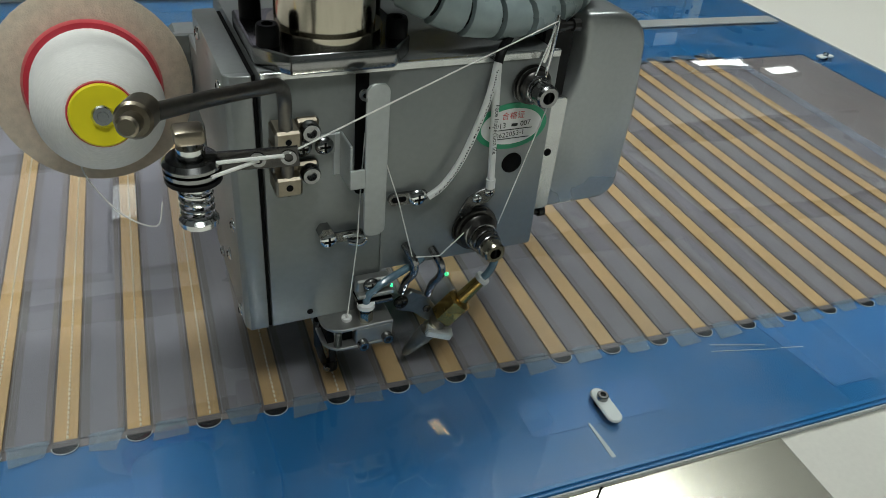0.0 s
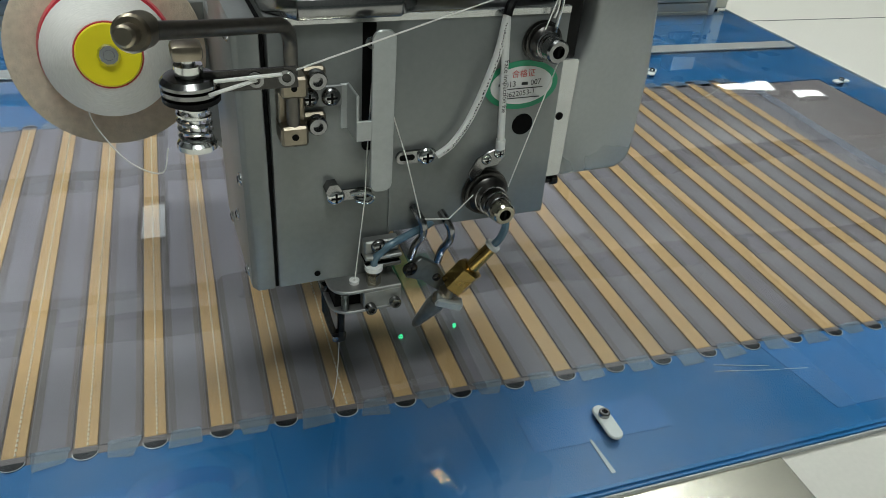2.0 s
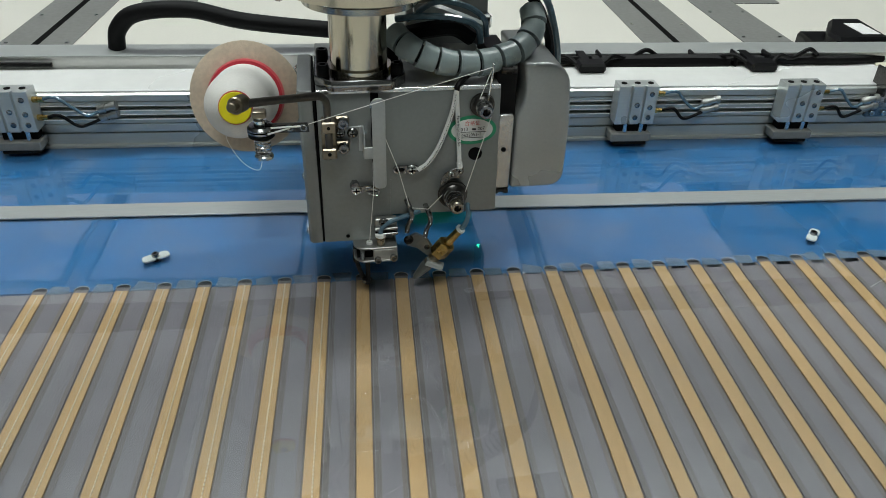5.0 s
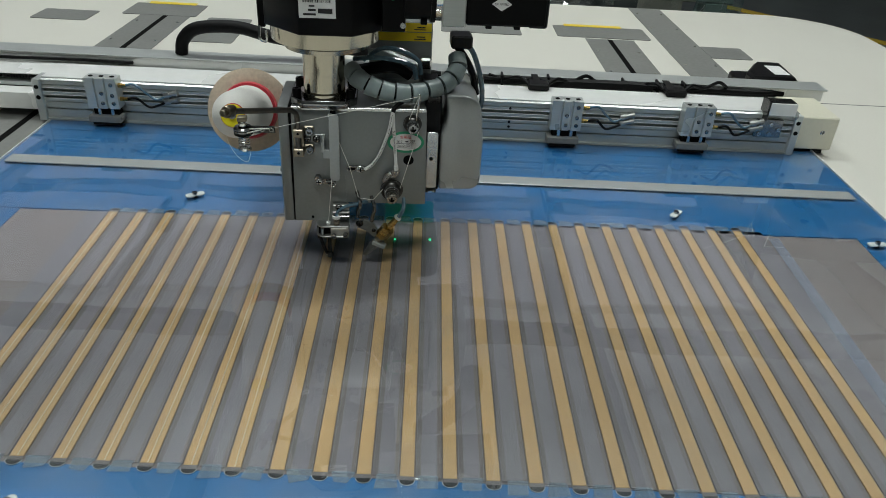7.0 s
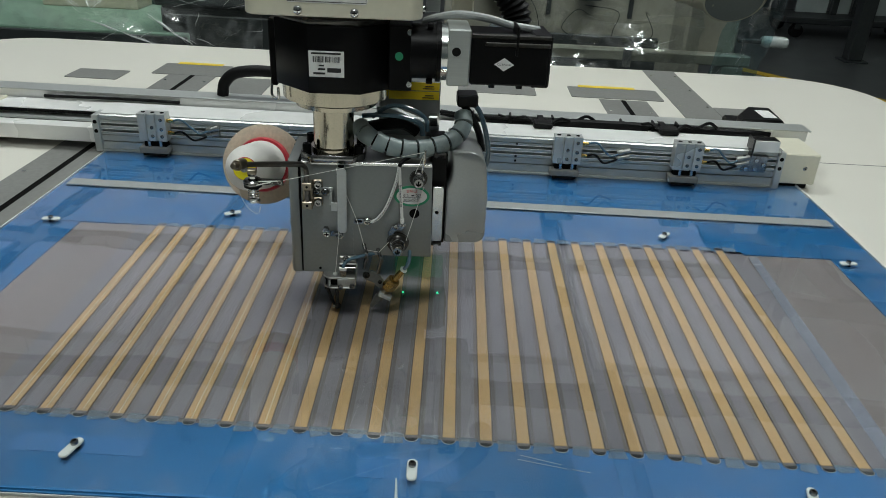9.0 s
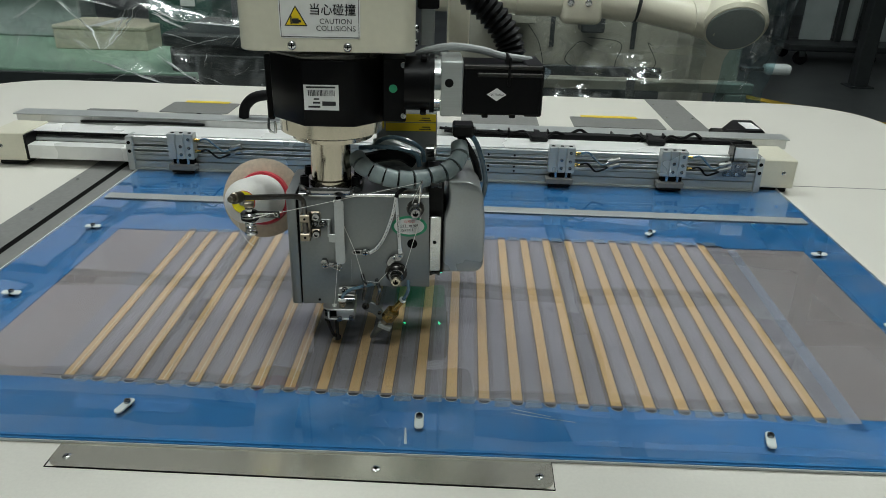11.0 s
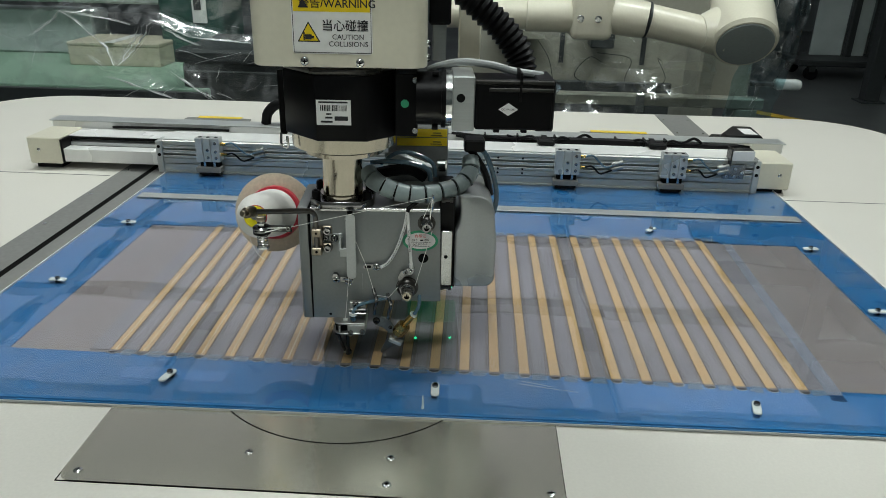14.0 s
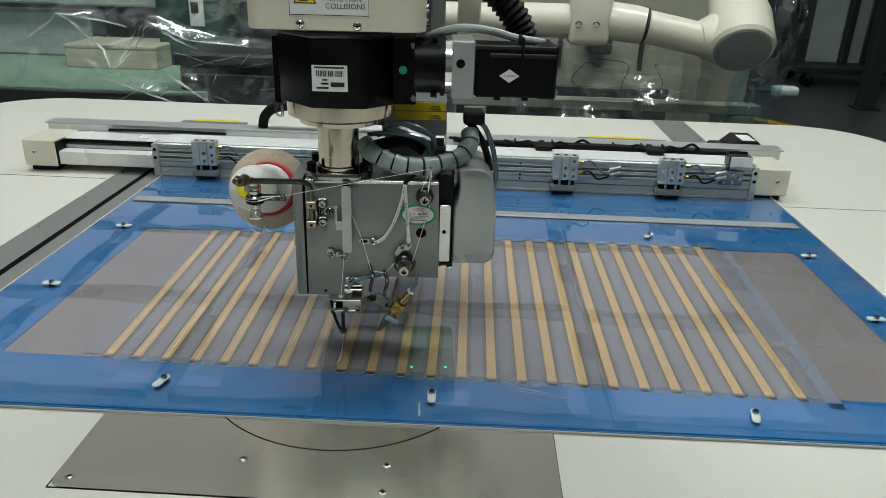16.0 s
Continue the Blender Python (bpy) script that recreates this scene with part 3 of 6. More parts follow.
def template():
    e = thing("sewing_template", "blue acrylic sewing template holding straw coloured tapes under clear film", "sewing template")
    x0, x1, y0, y1 = -0.503, 0.757, -0.1105, 0.712
    sheet = part("lower_sheet", prism([(x0, y0 - 0.008), (x1, y0 + 0.004), (x1, y1), (x0, y1)], "z", 0.0022, 0.0042, 0.0004), M_BLUE, e, "glossy blue acrylic sheet")
    # upper blue sheet as a frame round the board
    bx0, bx1, by0, by1 = -0.407, 0.688, FRONT - 0.003, 0.398
    f = bmesh.new()
    z0, z1 = 0.0043, 0.0060
    for poly in ([(x0 + 0.002, y0 - 0.006), (x1 - 0.002, y0 + 0.006), (x1 - 0.002, by0 - 0.012), (x0 + 0.002, by0 + 0.006)],
                 [(x0 + 0.002, by1 - 0.004), (x1 - 0.002, by1 + 0.012), (x1 - 0.002, y1 - 0.01), (x0 + 0.002, y1 - 0.01)],
                 [(x0 + 0.002, by0 + 0.0065), (bx0, by0 + 0.0055), (bx0, by1 - 0.0045), (x0 + 0.002, by1 - 0.0045)],
                 [(bx1, by0 - 0.0095), (x1 - 0.002, by0 - 0.0115), (x1 - 0.002, by1 + 0.0115), (bx1, by1 + 0.0105)]):
        prism(poly, "z", z0, z1, 0.0002, f)
    part("upper_sheet", f, M_BLUE, e, "glossy blue acrylic cover sheet with straight edges")
    board = part("board", prism([(bx0, by0 + 0.0055), (bx1, by0 - 0.0095), (bx1, by1 + 0.0105), (bx0, by1 - 0.0045)], "z", 0.0043, 0.0050), M_PANEL, e, "taupe board under clear acrylic")
    # film panels between the tapes
    half = 0.0070
    for i in range(-1, 24):
        (fa, fy), (ba, by) = strip_line(i)
        (fc, fy2), (bc, by2) = strip_line(i + 1)
        a0, a1 = (fa + half, ba + half) if i >= 0 else (fa + 0.004, ba + 0.004)
        c0, c1 = (fc - half, bc - half) if i < 23 else (fa + 0.033, ba + 0.033)
        part("film_panel", prism([(a0, fy), (c0, fy2), (c1, by2), (a1, by)], "z", 0.0052, 0.0060, 0.00015), M_FILM, e, "glossy grey see-through film panel")
        # bands colour in the soft shading and refracted halo along each tape
        if 0 <= i < 23:
            w = 0.0042
            part("tape_halo_band", prism([(a0 + 0.0006, fy), (a0 + w, fy), (a1 + w, by), (a1 + 0.0006, by)], "z", 0.0061, 0.00625), M_FILMDARK, e, "dark band painting the soft shading beside a tape")
            part("tape_halo_band", prism([(c0 - 0.0034, fy2), (c0 - 0.0005, fy2), (c1 - 0.0005, by2), (c1 - 0.0034, by2)], "z", 0.0061, 0.00622), M_HALOBROWN, e, "brown band painting the soft halo beside a tape")
    # tapes, stitches and end slots
    hw = 0.0057
    for i in range(24):
        (fx, fy), (bx, by) = strip_line(i)
        # brown strip wider than the tape paints the shaded gap along its edges
        part("tape_slot_shade", prism([(fx - 0.0069, fy), (fx + 0.0069, fy), (bx + 0.0069, by), (bx - 0.0069, by)], "z", 0.00505, 0.0053), M_SLOT, e, "brown strip painting the shade round a tape in its slot")
        t = part("tape", prism([(fx - hw, fy), (fx + hw, fy), (bx + hw, by), (bx - hw, by)], "z", 0.0054, 0.0066, 0.0003), M_TAPE, e, "straw coloured woven tape lying in its slot")
        if i < 8:
            s = bmesh.new()
            n = 120
            for k in range(n):
                u0, u1 = k / n + 0.0012, (k + 0.68) / n
                for u in (u0,):
                    p = Vector((fx + (bx - fx) * u + 0.0008, fy + (by - fy) * u, 0.0068))
                    q = Vector((fx + (bx - fx) * u1 + 0.0008, fy + (by - fy) * u1, 0.0068))
                    cyl(p, q, 0.00058, seg=5, bm=s)
            tagged(part("stitching", s, M_STITCH, t, "row of pale running stitches"), kind="stuff")
        for cx, cy, sgn in ((fx, fy, -1), (bx, by, 1)):
            m0, m1 = cy - sgn * 0.001, cy + sgn * 0.0050
            part("end_slot", prism([(cx - 0.0062, min(m0, m1)), (cx + 0.0062, min(m0, m1)), (cx + 0.0062, max(m0, m1)), (cx - 0.0062, max(m0, m1))], "z", 0.0060, 0.0063), M_FILMDARK, e, "smoky end of a tape slot")
            arc = [(cx + 0.0064 * math.cos(radians(18 * k)), cy + sgn * (0.0042 + 0.0052 * math.sin(radians(18 * k)))) for k in range(11)]
            part("end_hole", prism(arc[::sgn], "z", 0.0061, 0.0066), M_NOTCH, e, "dark half-round hole at the end of a tape")
            part("hole_rim", tube([(x, y, 0.0067) for x, y in arc], 0.00026, 5), M_LABEL, e, "pale cut rim of a slot")
        for cx, cy, sgn in ((fx + PITCH / 2, fy, -1), (bx + PITCH / 2, by, 1)):
            r0, r1, r2 = [random.uniform(-0.003, 0.003) for k in range(3)]
            part("tape_patch", prism([(cx - 0.0085 + r0, cy - sgn * 0.001), (cx + 0.0085 + r1, cy - sgn * 0.001), (cx + 0.0075 + r2, cy + sgn * (0.011 + r0)), (cx - 0.0088 + r1, cy + sgn * (0.012 + r2))][::-sgn], "z", 0.0066, 0.0068), M_CLEARTAPE, e, "crinkled square of clear adhesive tape")
    # clear top sheet with its pale cut edge
    part("clear_sheet", prism([(x0 + 0.001, y0 - 0.005), (x1 - 0.001, y0 + 0.007), (x1 - 0.001, y1 - 0.004), (x0 + 0.001, y1 - 0.004)], "z", 0.0077, 0.0080), M_CLEARSHEET, e, "clear glossy acrylic top sheet")
    for x in (x0 - 0.0006, x1 - 0.0008):
        part("sheet_edge", box((x, y0, 0.0040), (x + 0.0014, y1, 0.0082), 0.0003), M_LABEL, e, "pale cut edge of the sheets")
    part("sheet_edge", prism([(x0, y0 - 0.0098), (x1, y0 + 0.0022), (x1, y0 + 0.0036), (x0, y0 - 0.0084)], "z", 0.0006, 0.0036, 0.0003), M_CABLEGREY, e, "pale cut edge of the sheets")
    # stuck-on film sheets on the blue border
    for poly, mt in (([(0.250, -0.030), (0.70, -0.043), (0.70, -0.095), (0.262, -0.093)], M_BLUEFILM),
                     ([(0.06, -0.052), (0.15, -0.053), (0.15, -0.080), (0.06, -0.079)], M_BLUEFILM),
                     ([(-0.25, -0.047), (-0.13, -0.048), (-0.13, -0.07), (-0.25, -0.07)], M_BLUEFILM),
                     ([(0.549, -0.050), (0.566, -0.052), (0.578, 0.40), (0.564, 0.40)], M_PALETAPE)):
        part("film_patch", prism(poly, "z", 0.0061, 0.0063), mt, e, "stuck-on patch of thin film")
    # thin white marks and scratches
    for pts in ([(0.466, 0.364), (0.504, 0.385), (0.535, 0.405), (0.552, 0.434), (0.556, 0.440), (0.548, 0.411)], [(0.570, 0.410), (0.5495, 0.3764), (0.575, 0.3764)],
                [(0.206, -0.0405), (0.243, -0.050)], [(0.203, -0.046), (0.248, -0.055)], [(0.252, -0.055), (0.268, -0.058)]):
        part("white_mark", tube([(x, y, 0.0066) for x, y in pts], 0.00028, 5), M_LABEL, e, "thin white mark on the sheet")
    part("pale_streak", prism([(0.0950, -0.078), (0.0964, -0.078), (0.0990, -0.1025), (0.0962, -0.1025)], "z", 0.0062, 0.0065), M_FROST, e, "pale streak on the blue sheet")
    # aluminium rail near the back edge
    part("stiffening_bar", box((x0 + 0.012, 0.520, 0.0082), (x1 - 0.016, 0.545, 0.0104), 0.0006), M_GREYBAR, e, "flat grey aluminium bar")
    # turn buttons that hold the sheets together
    for n, (px, py, ang) in enumerate(((-0.191, -0.0648, -105), (0.1087, -0.0674, -88), (0.4576, -0.0736, -104), (-0.1982, 0.441, 30), (0.4534, 0.4478, 50),
                                       (-0.4456, 0.387, 5), (-0.4432, 0.1579, 0), (0.7017, 0.3863, 5), (0.7025, 0.1656, 0))):
        if n < 3:
            b = prism(rounded(-0.0085, -0.0047, 0.0178, 0.0047, 0.0046, 6), "z", 0.0102, 0.0124, 0.0007)
        else:
            b = bmesh.new()
            for u in (-1, 1):
                prism(rounded(min(0, u * 0.0125), -0.0050, max(0, u * 0.0125), 0.0050, 0.0034, 5), "z", 0.0102, 0.0124, 0.0006, b)
        bmesh.ops.transform(b, matrix=pose(px, py, 0, 0, 0, ang), verts=b.verts)
        tb = part("turn_button", b, M_FROST, e, "frosted white plastic turn button")
        part("spacer", cyl((px, py, 0.0081), (px, py, 0.0103), 0.0042, seg=14), M_BLACKPL, tb)
        part("screw", screw_head((px, py, 0.0124), (0, 0, 1), 0.0034, 0.0032), M_DARKCHROME, tb, "steel socket screw")
        if n < 3:
            b = prism(rounded(-0.016, -0.005, 0.016, 0.005, 0.003, 4), "z", 0.00605, 0.00625)
            bmesh.ops.transform(b, matrix=pose(px, py, 0, 0, 0, 10), verts=b.verts)
            part("button_slot", b, M_BLUEFILM, e, "slot cut in the blue sheet")
    return e


TEMPLATE = template()


# ---------------------------------------------------------------- gantry
def gantry():
    e = thing("gantry_beam", "cream and aluminium linear drive beam with toothed belt", "linear drive")
    for x, n in ((-0.80, 0), (0.714, 1)):
        part("end_cap", box((x, 0.70, 0.012), (x + 0.070, 0.80, 0.068), 0.002), M_CREAM, e, "cream painted end cap")
        part("end_cap_screw", pan_head((x + 0.035 - 0.012 * (1 - 2 * n), 0.7, 0.042), (0, -1, 0), 0.004, 0.002), [M_CHROME, M_HOLE], e)
        part("foot_block", box((x + 0.008, 0.71, 0.0012), (x + 0.062, 0.79, 0.012), 0.001), M_BLACKPL, e)
    part("rail_body", box((-0.73, 0.705, 0.016), (0.714, 0.735, 0.044), 0.001), M_ALUWHITE, e, "white aluminium rail")
    part("rail_channel", box((-0.73, 0.737, 0.016), (0.714, 0.80, 0.036), 0.001), M_DARKFRAME, e)
    part("cap_plate", box((-0.7315, 0.702, 0.014), (-0.726, 0.745, 0.064), 0.001), M_BLACKPL, e)
    b = box((-0.73, 0.7415, 0.0610), (0.714, 0.765, 0.0625))
    for k in range(56):
        x = -0.728 + k * 0.005
        box((x, 0.7405, 0.0560), (x + 0.0029, 0.765, 0.0610), bm=b)
    part("toothed_belt", b, M_RUBBER, e, "black toothed drive belt")
    part("rail_cover", box((-0.73, 0.7390, 0.0627), (0.714, 0.80, 0.0650), 0.0008), M_ALUWHITE, e, "bright aluminium rail cover")
    part("guide_rail", box((-0.73, 0.7370, 0.0440), (0.714, 0.760, 0.0510), 0.0006), M_GREYBAR, e, "grey steel guide rail")
    b = box((-0.80, 0.806, 0.060), (0.80, 0.8085, 0.079), 0.0005)
    box((-0.79, 0.843, 0.020), (0.79, 0.846, 0.079), bm=b)
    ld = part("cable_ledge", b, M_ALUWHITE, e, "folded white sheet metal ledge")
    part("ledge_top", box((-0.805, 0.803, 0.0792), (0.805, 0.848, 0.0815), 0.0006), M_GREYBAR, ld, "grey top of the ledge")
    # drive motor lying behind the far end
    mt = part("drive_motor", prism([(0.683, 0.860), (0.818, 0.860), (0.818, 0.93), (0.808, 0.985), (0.698, 0.985)], "z", 0.0012, 0.056, 0.004), M_BLACKPL, e, "black drive motor with a pale label")
    part("motor_flange", prism([(0.698, 0.872), (0.783, 0.872), (0.790, 0.975), (0.740, 0.975), (0.698, 0.905)], "z", 0.056, 0.079, 0.005), M_BLACKPL, mt)
    part("motor_label", box((0.746, 0.89, 0.0792), (0.775, 0.945, 0.0797)), M_LABEL, mt)
    part("motor_plug", box((0.673, 0.868, 0.050), (0.702, 0.90, 0.066), 0.003), M_BLACKPL, mt)
    # cables lying on the ledge
    part("drag_cable", tube(spline([(0.02, 0.83, 0.100), (-0.147, 0.83, 0.116), (-0.223, 0.83, 0.132), (-0.290, 0.83, 0.128), (-0.318, 0.83, 0.108), (-0.325, 0.83, 0.082)], 7), 0.011, 12), M_RUBBER, e, "thick black cable arching up from the ledge")
    for pts, r in (([(0.10, 0.800, 0.080), (0.18, 0.795, 0.073), (0.30, 0.80, 0.074), (0.42, 0.798, 0.073), (0.52, 0.80, 0.073), (0.66, 0.80, 0.071), (0.73, 0.81, 0.07)], 0.0060),
                   ([(0.09, 0.79, 0.085), (0.22, 0.79, 0.078), (0.37, 0.793, 0.081), (0.50, 0.79, 0.077), (0.58, 0.796, 0.078)], 0.003),
                   ([(0.30, 0.785, 0.073), (0.36, 0.786, 0.075), (0.45, 0.785, 0.076), (0.49, 0.785, 0.074)], 0.010),
                   ([(-0.66, 0.80, 0.07), (-0.6, 0.796, 0.072), (-0.5, 0.80, 0.072), (-0.4, 0.80, 0.071)], 0.003)):
        part("cable", tube(spline(pts, 6), r, 8), M_RUBBER, e, "black cable lying on the ledge")
    for x in (0.16, 0.23, 0.31, 0.44, 0.50, 0.545):
        part("cable_tie", box((x, 0.783, 0.068), (x + 0.004, 0.806, 0.086), 0.001), M_BLACKPL, e)
    for x in (0.2895, 0.520):
        sn = part("sensor", box((x - 0.0175, 0.738, 0.0770), (x + 0.0175, 0.764, 0.0885), 0.0025), M_BLACKPL, e, "small black sensor box")
        part("sensor_foot", box((x - 0.006, 0.763, 0.0785), (x + 0.006, 0.812, 0.0825), 0.0005), M_BLACKPL, sn)
        part("sensor_cable", tube(spline([(x + 0.015, 0.755, 0.082), (x + 0.035, 0.772, 0.088), (x + 0.06, 0.785, 0.080), (x + 0.085, 0.79, 0.090), (x + 0.105, 0.80, 0.079)], 6), 0.003, 7), M_RUBBER, sn)
        part("sensor_cable", tube(spline([(x - 0.015, 0.755, 0.083), (x - 0.03, 0.775, 0.088), (x - 0.055, 0.79, 0.079), (x - 0.08, 0.80, 0.082)], 6), 0.0024, 7), M_RUBBER, sn)
    return e


def clamp_bar():
    e = thing("clamp_bar", "silver aluminium extrusion carrying air cylinder clamps above a blue template", "clamp bar")
    x0, x1, yf = -0.505, 0.702, 0.690
    prof = [(yf - 0.004, 0.0075), (yf - 0.004, 0.0105), (yf, 0.0115)]
    for z, h, dp in ((0.0245, 0.0024, 0.004), (0.0365, 0.0016, 0.002), (0.0425, 0.0060, 0.008), (0.0535, 0.0060, 0.008), (0.0640, 0.0016, 0.002)):
        prof += [(yf, z), (yf + dp, z), (yf + dp, z + h), (yf, z + h)]
    prof += [(yf, 0.0725), (yf + 0.004, 0.0745), (yf + 0.050, 0.0745), (yf + 0.050, 0.066), (yf + 0.0125, 0.066), (yf + 0.0125, 0.0075)]
    part("extrusion", prism(prof, "x", x0, x1), M_EXTR, e, "grooved aluminium extrusion", smooth=20)
    # pale strips paint the bright highlight lines along the groove edges
    for z in (0.0424, 0.0486, 0.0534, 0.0596):
        part("groove_highlight", box((x0, yf - 0.0007, z - 0.0005), (x1, yf + 0.001, z + 0.0005), 0.0002), M_ALUWHITE, e, "bright strip painting the highlight on a groove edge")
    part("top_plate", box((x0, yf + 0.004, 0.0745), (x1, yf + 0.072, 0.0765), 0.0004), M_ALUWHITE, e)
    for x in (x0 - 0.012, x1):
        pl = part("end_plate", prism([(yf - 0.006, 0.0065), (yf + 0.03, 0.0065), (yf + 0.03, 0.074), (yf - 0.006, 0.074)], "x", x, x + 0.012, 0.0008), M_ALU, e, "machined aluminium end plate")
        for z in (0.045, 0.062):
            part("end_plate_screw", screw_head((x + 0.006, yf - 0.006, z), (0, -1, 0), 0.0035, 0.0008), M_HOLE, pl)
    for x in (0.14, 0.19, 0.24, -0.02):
        for z in (0.031, 0.0395, 0.062):
            part("screw_hole", cyl((x, yf - 0.0006, z), (x, yf + 0.001, z), 0.0022, seg=10), M_HOLE, e, "small dark screw hole")
    # clamps
    for x, sgn in ((-0.402, 1), (0.328, 1), (0.539, 1)):
        g = yf - 0.0205
        plan = [(x - 0.0245, yf - 0.001), (x - 0.0245, yf - 0.024)]
        for gx in (-0.0085, 0.0075):
            plan += [(x + gx - 0.0016, yf - 0.024), (x + gx - 0.0016, g), (x + gx + 0.0016, g), (x + gx + 0.0016, yf - 0.024)]
        plan += [(x + 0.0245, yf - 0.024), (x + 0.0245, yf - 0.001)]
        c = part("air_cylinder", prism(plan, "z", 0.038, 0.087, 0.0006), M_ALU, e, "silver ribbed air cylinder block")
        for dx, dz in ((0.0165, 0.077), (0.0165, 0.047), (0.0000, 0.047), (0.0000, 0.063), (0.0165, 0.060)):
            part("cylinder_bolt", screw_head((x + dx, yf - 0.024, dz), (0, -1, 0), 0.0032, 0.0010), M_DARKCHROME, c)
        for dx in (-0.0165, 0.0, 0.0165):
            part("top_port", cyl((x + dx, yf - 0.013, 0.0868), (x + dx, yf - 0.013, 0.0878), 0.0036, seg=12), M_HOLE, c)
        part("guide_shade", box((x - 0.019, yf - 0.018, 0.026), (x + 0.020, yf - 0.004, 0.038)), M_HOLE, c)
        for dx in (-0.009, 0.011):
            part("guide_rod", cyl((x + dx, yf - 0.020, 0.026), (x + dx, yf - 0.020, 0.038), 0.0030, seg=12), M_CHROME, c)
        part("clamp_jaw", box((x - 0.027, yf - 0.026, 0.0155), (x + 0.024, yf - 0.003, 0.0265), 0.0012), M_STRIPGREY, c, "flat grey clamping jaw")
        part("jaw_pad", box((x - 0.022, yf - 0.024, 0.0105), (x + 0.020, yf - 0.004, 0.0155), 0.001), M_RUBBER, c)
        for dz, mt in ((0.074, M_HOSE), (0.052, M_RUBBER)):
            part("fitting", lathe((x + 0.024, yf - 0.014, dz), (x + 0.036, yf - 0.014, dz), [(0, 0.0036), (0.5, 0.0036), (0.5, 0.0028), (1, 0.0028)], 10), M_BRASS, c, "small brass hose fitting")
            pts = [(x + 0.034, yf - 0.014, dz), (x + 0.050, yf - 0.016, dz + 0.003), (x + 0.066, yf - 0.012, dz - 0.012), (x + 0.080, yf - 0.010, 0.052 if dz > 0.06 else 0.042), (x + 0.098, yf - 0.008, 0.060 if dz > 0.06 else 0.05)]
            part("air_hose", tube(spline(pts, 6), 0.0019, 8), mt, c)
            part("fitting", lathe((x + 0.09, yf - 0.006, pts[-1][2] - 0.003), (x + 0.112, yf - 0.006, pts[-1][2] + 0.003), [(0, 0.0036), (0.12, 0.0052), (0.45, 0.0052), (0.45, 0.0040), (0.75, 0.0040), (0.75, 0.0050), (1, 0.0050)], 12), M_MACHINED, c)
    br = part("stop_bracket", box((0.649, yf - 0.014, 0.066), (0.652, yf + 0.014, 0.099), 0.0006), M_GUN, e, "bent steel stop bracket")
    part("bracket_lip", box((0.652, yf - 0.014, 0.076), (0.695, yf - 0.011, 0.096), 0.0006), M_ALUWHITE, br, "bright steel lip")
    part("bracket_top", box((0.652, yf - 0.011, 0.094), (0.695, yf + 0.014, 0.096), 0.0006), M_DARKCHROME, br)
    part("bracket_face", box((0.640, yf - 0.006, 0.036), (0.684, yf - 0.001, 0.066), 0.0008), M_DARKCHROME, br)
    for bx, z in ((0.648, 0.042), (0.664, 0.042), (0.648, 0.058), (0.664, 0.058), (0.678, 0.05)):
        part("bracket_screw", screw_head((bx, yf - 0.006, z), (0, -1, 0), 0.0034, 0.003), M_CHROME, br)
    return e


GANTRY = gantry()
CLAMPS = clamp_bar()


# ---------------------------------------------------------------- sewing head
YAW = 4.0
HEAD_POSE = pose(0, 0, 0, 0, 0, YAW)
LIFTED = []
FY = -0.020          # front face of the casting, in the head's own space


def front_box(x0, x1, z0, z1, proud, bev=0.0004, bm=None):
    return box((x0, FY - proud, z0), (x1, FY + 0.001, z1), bev, bm=bm)


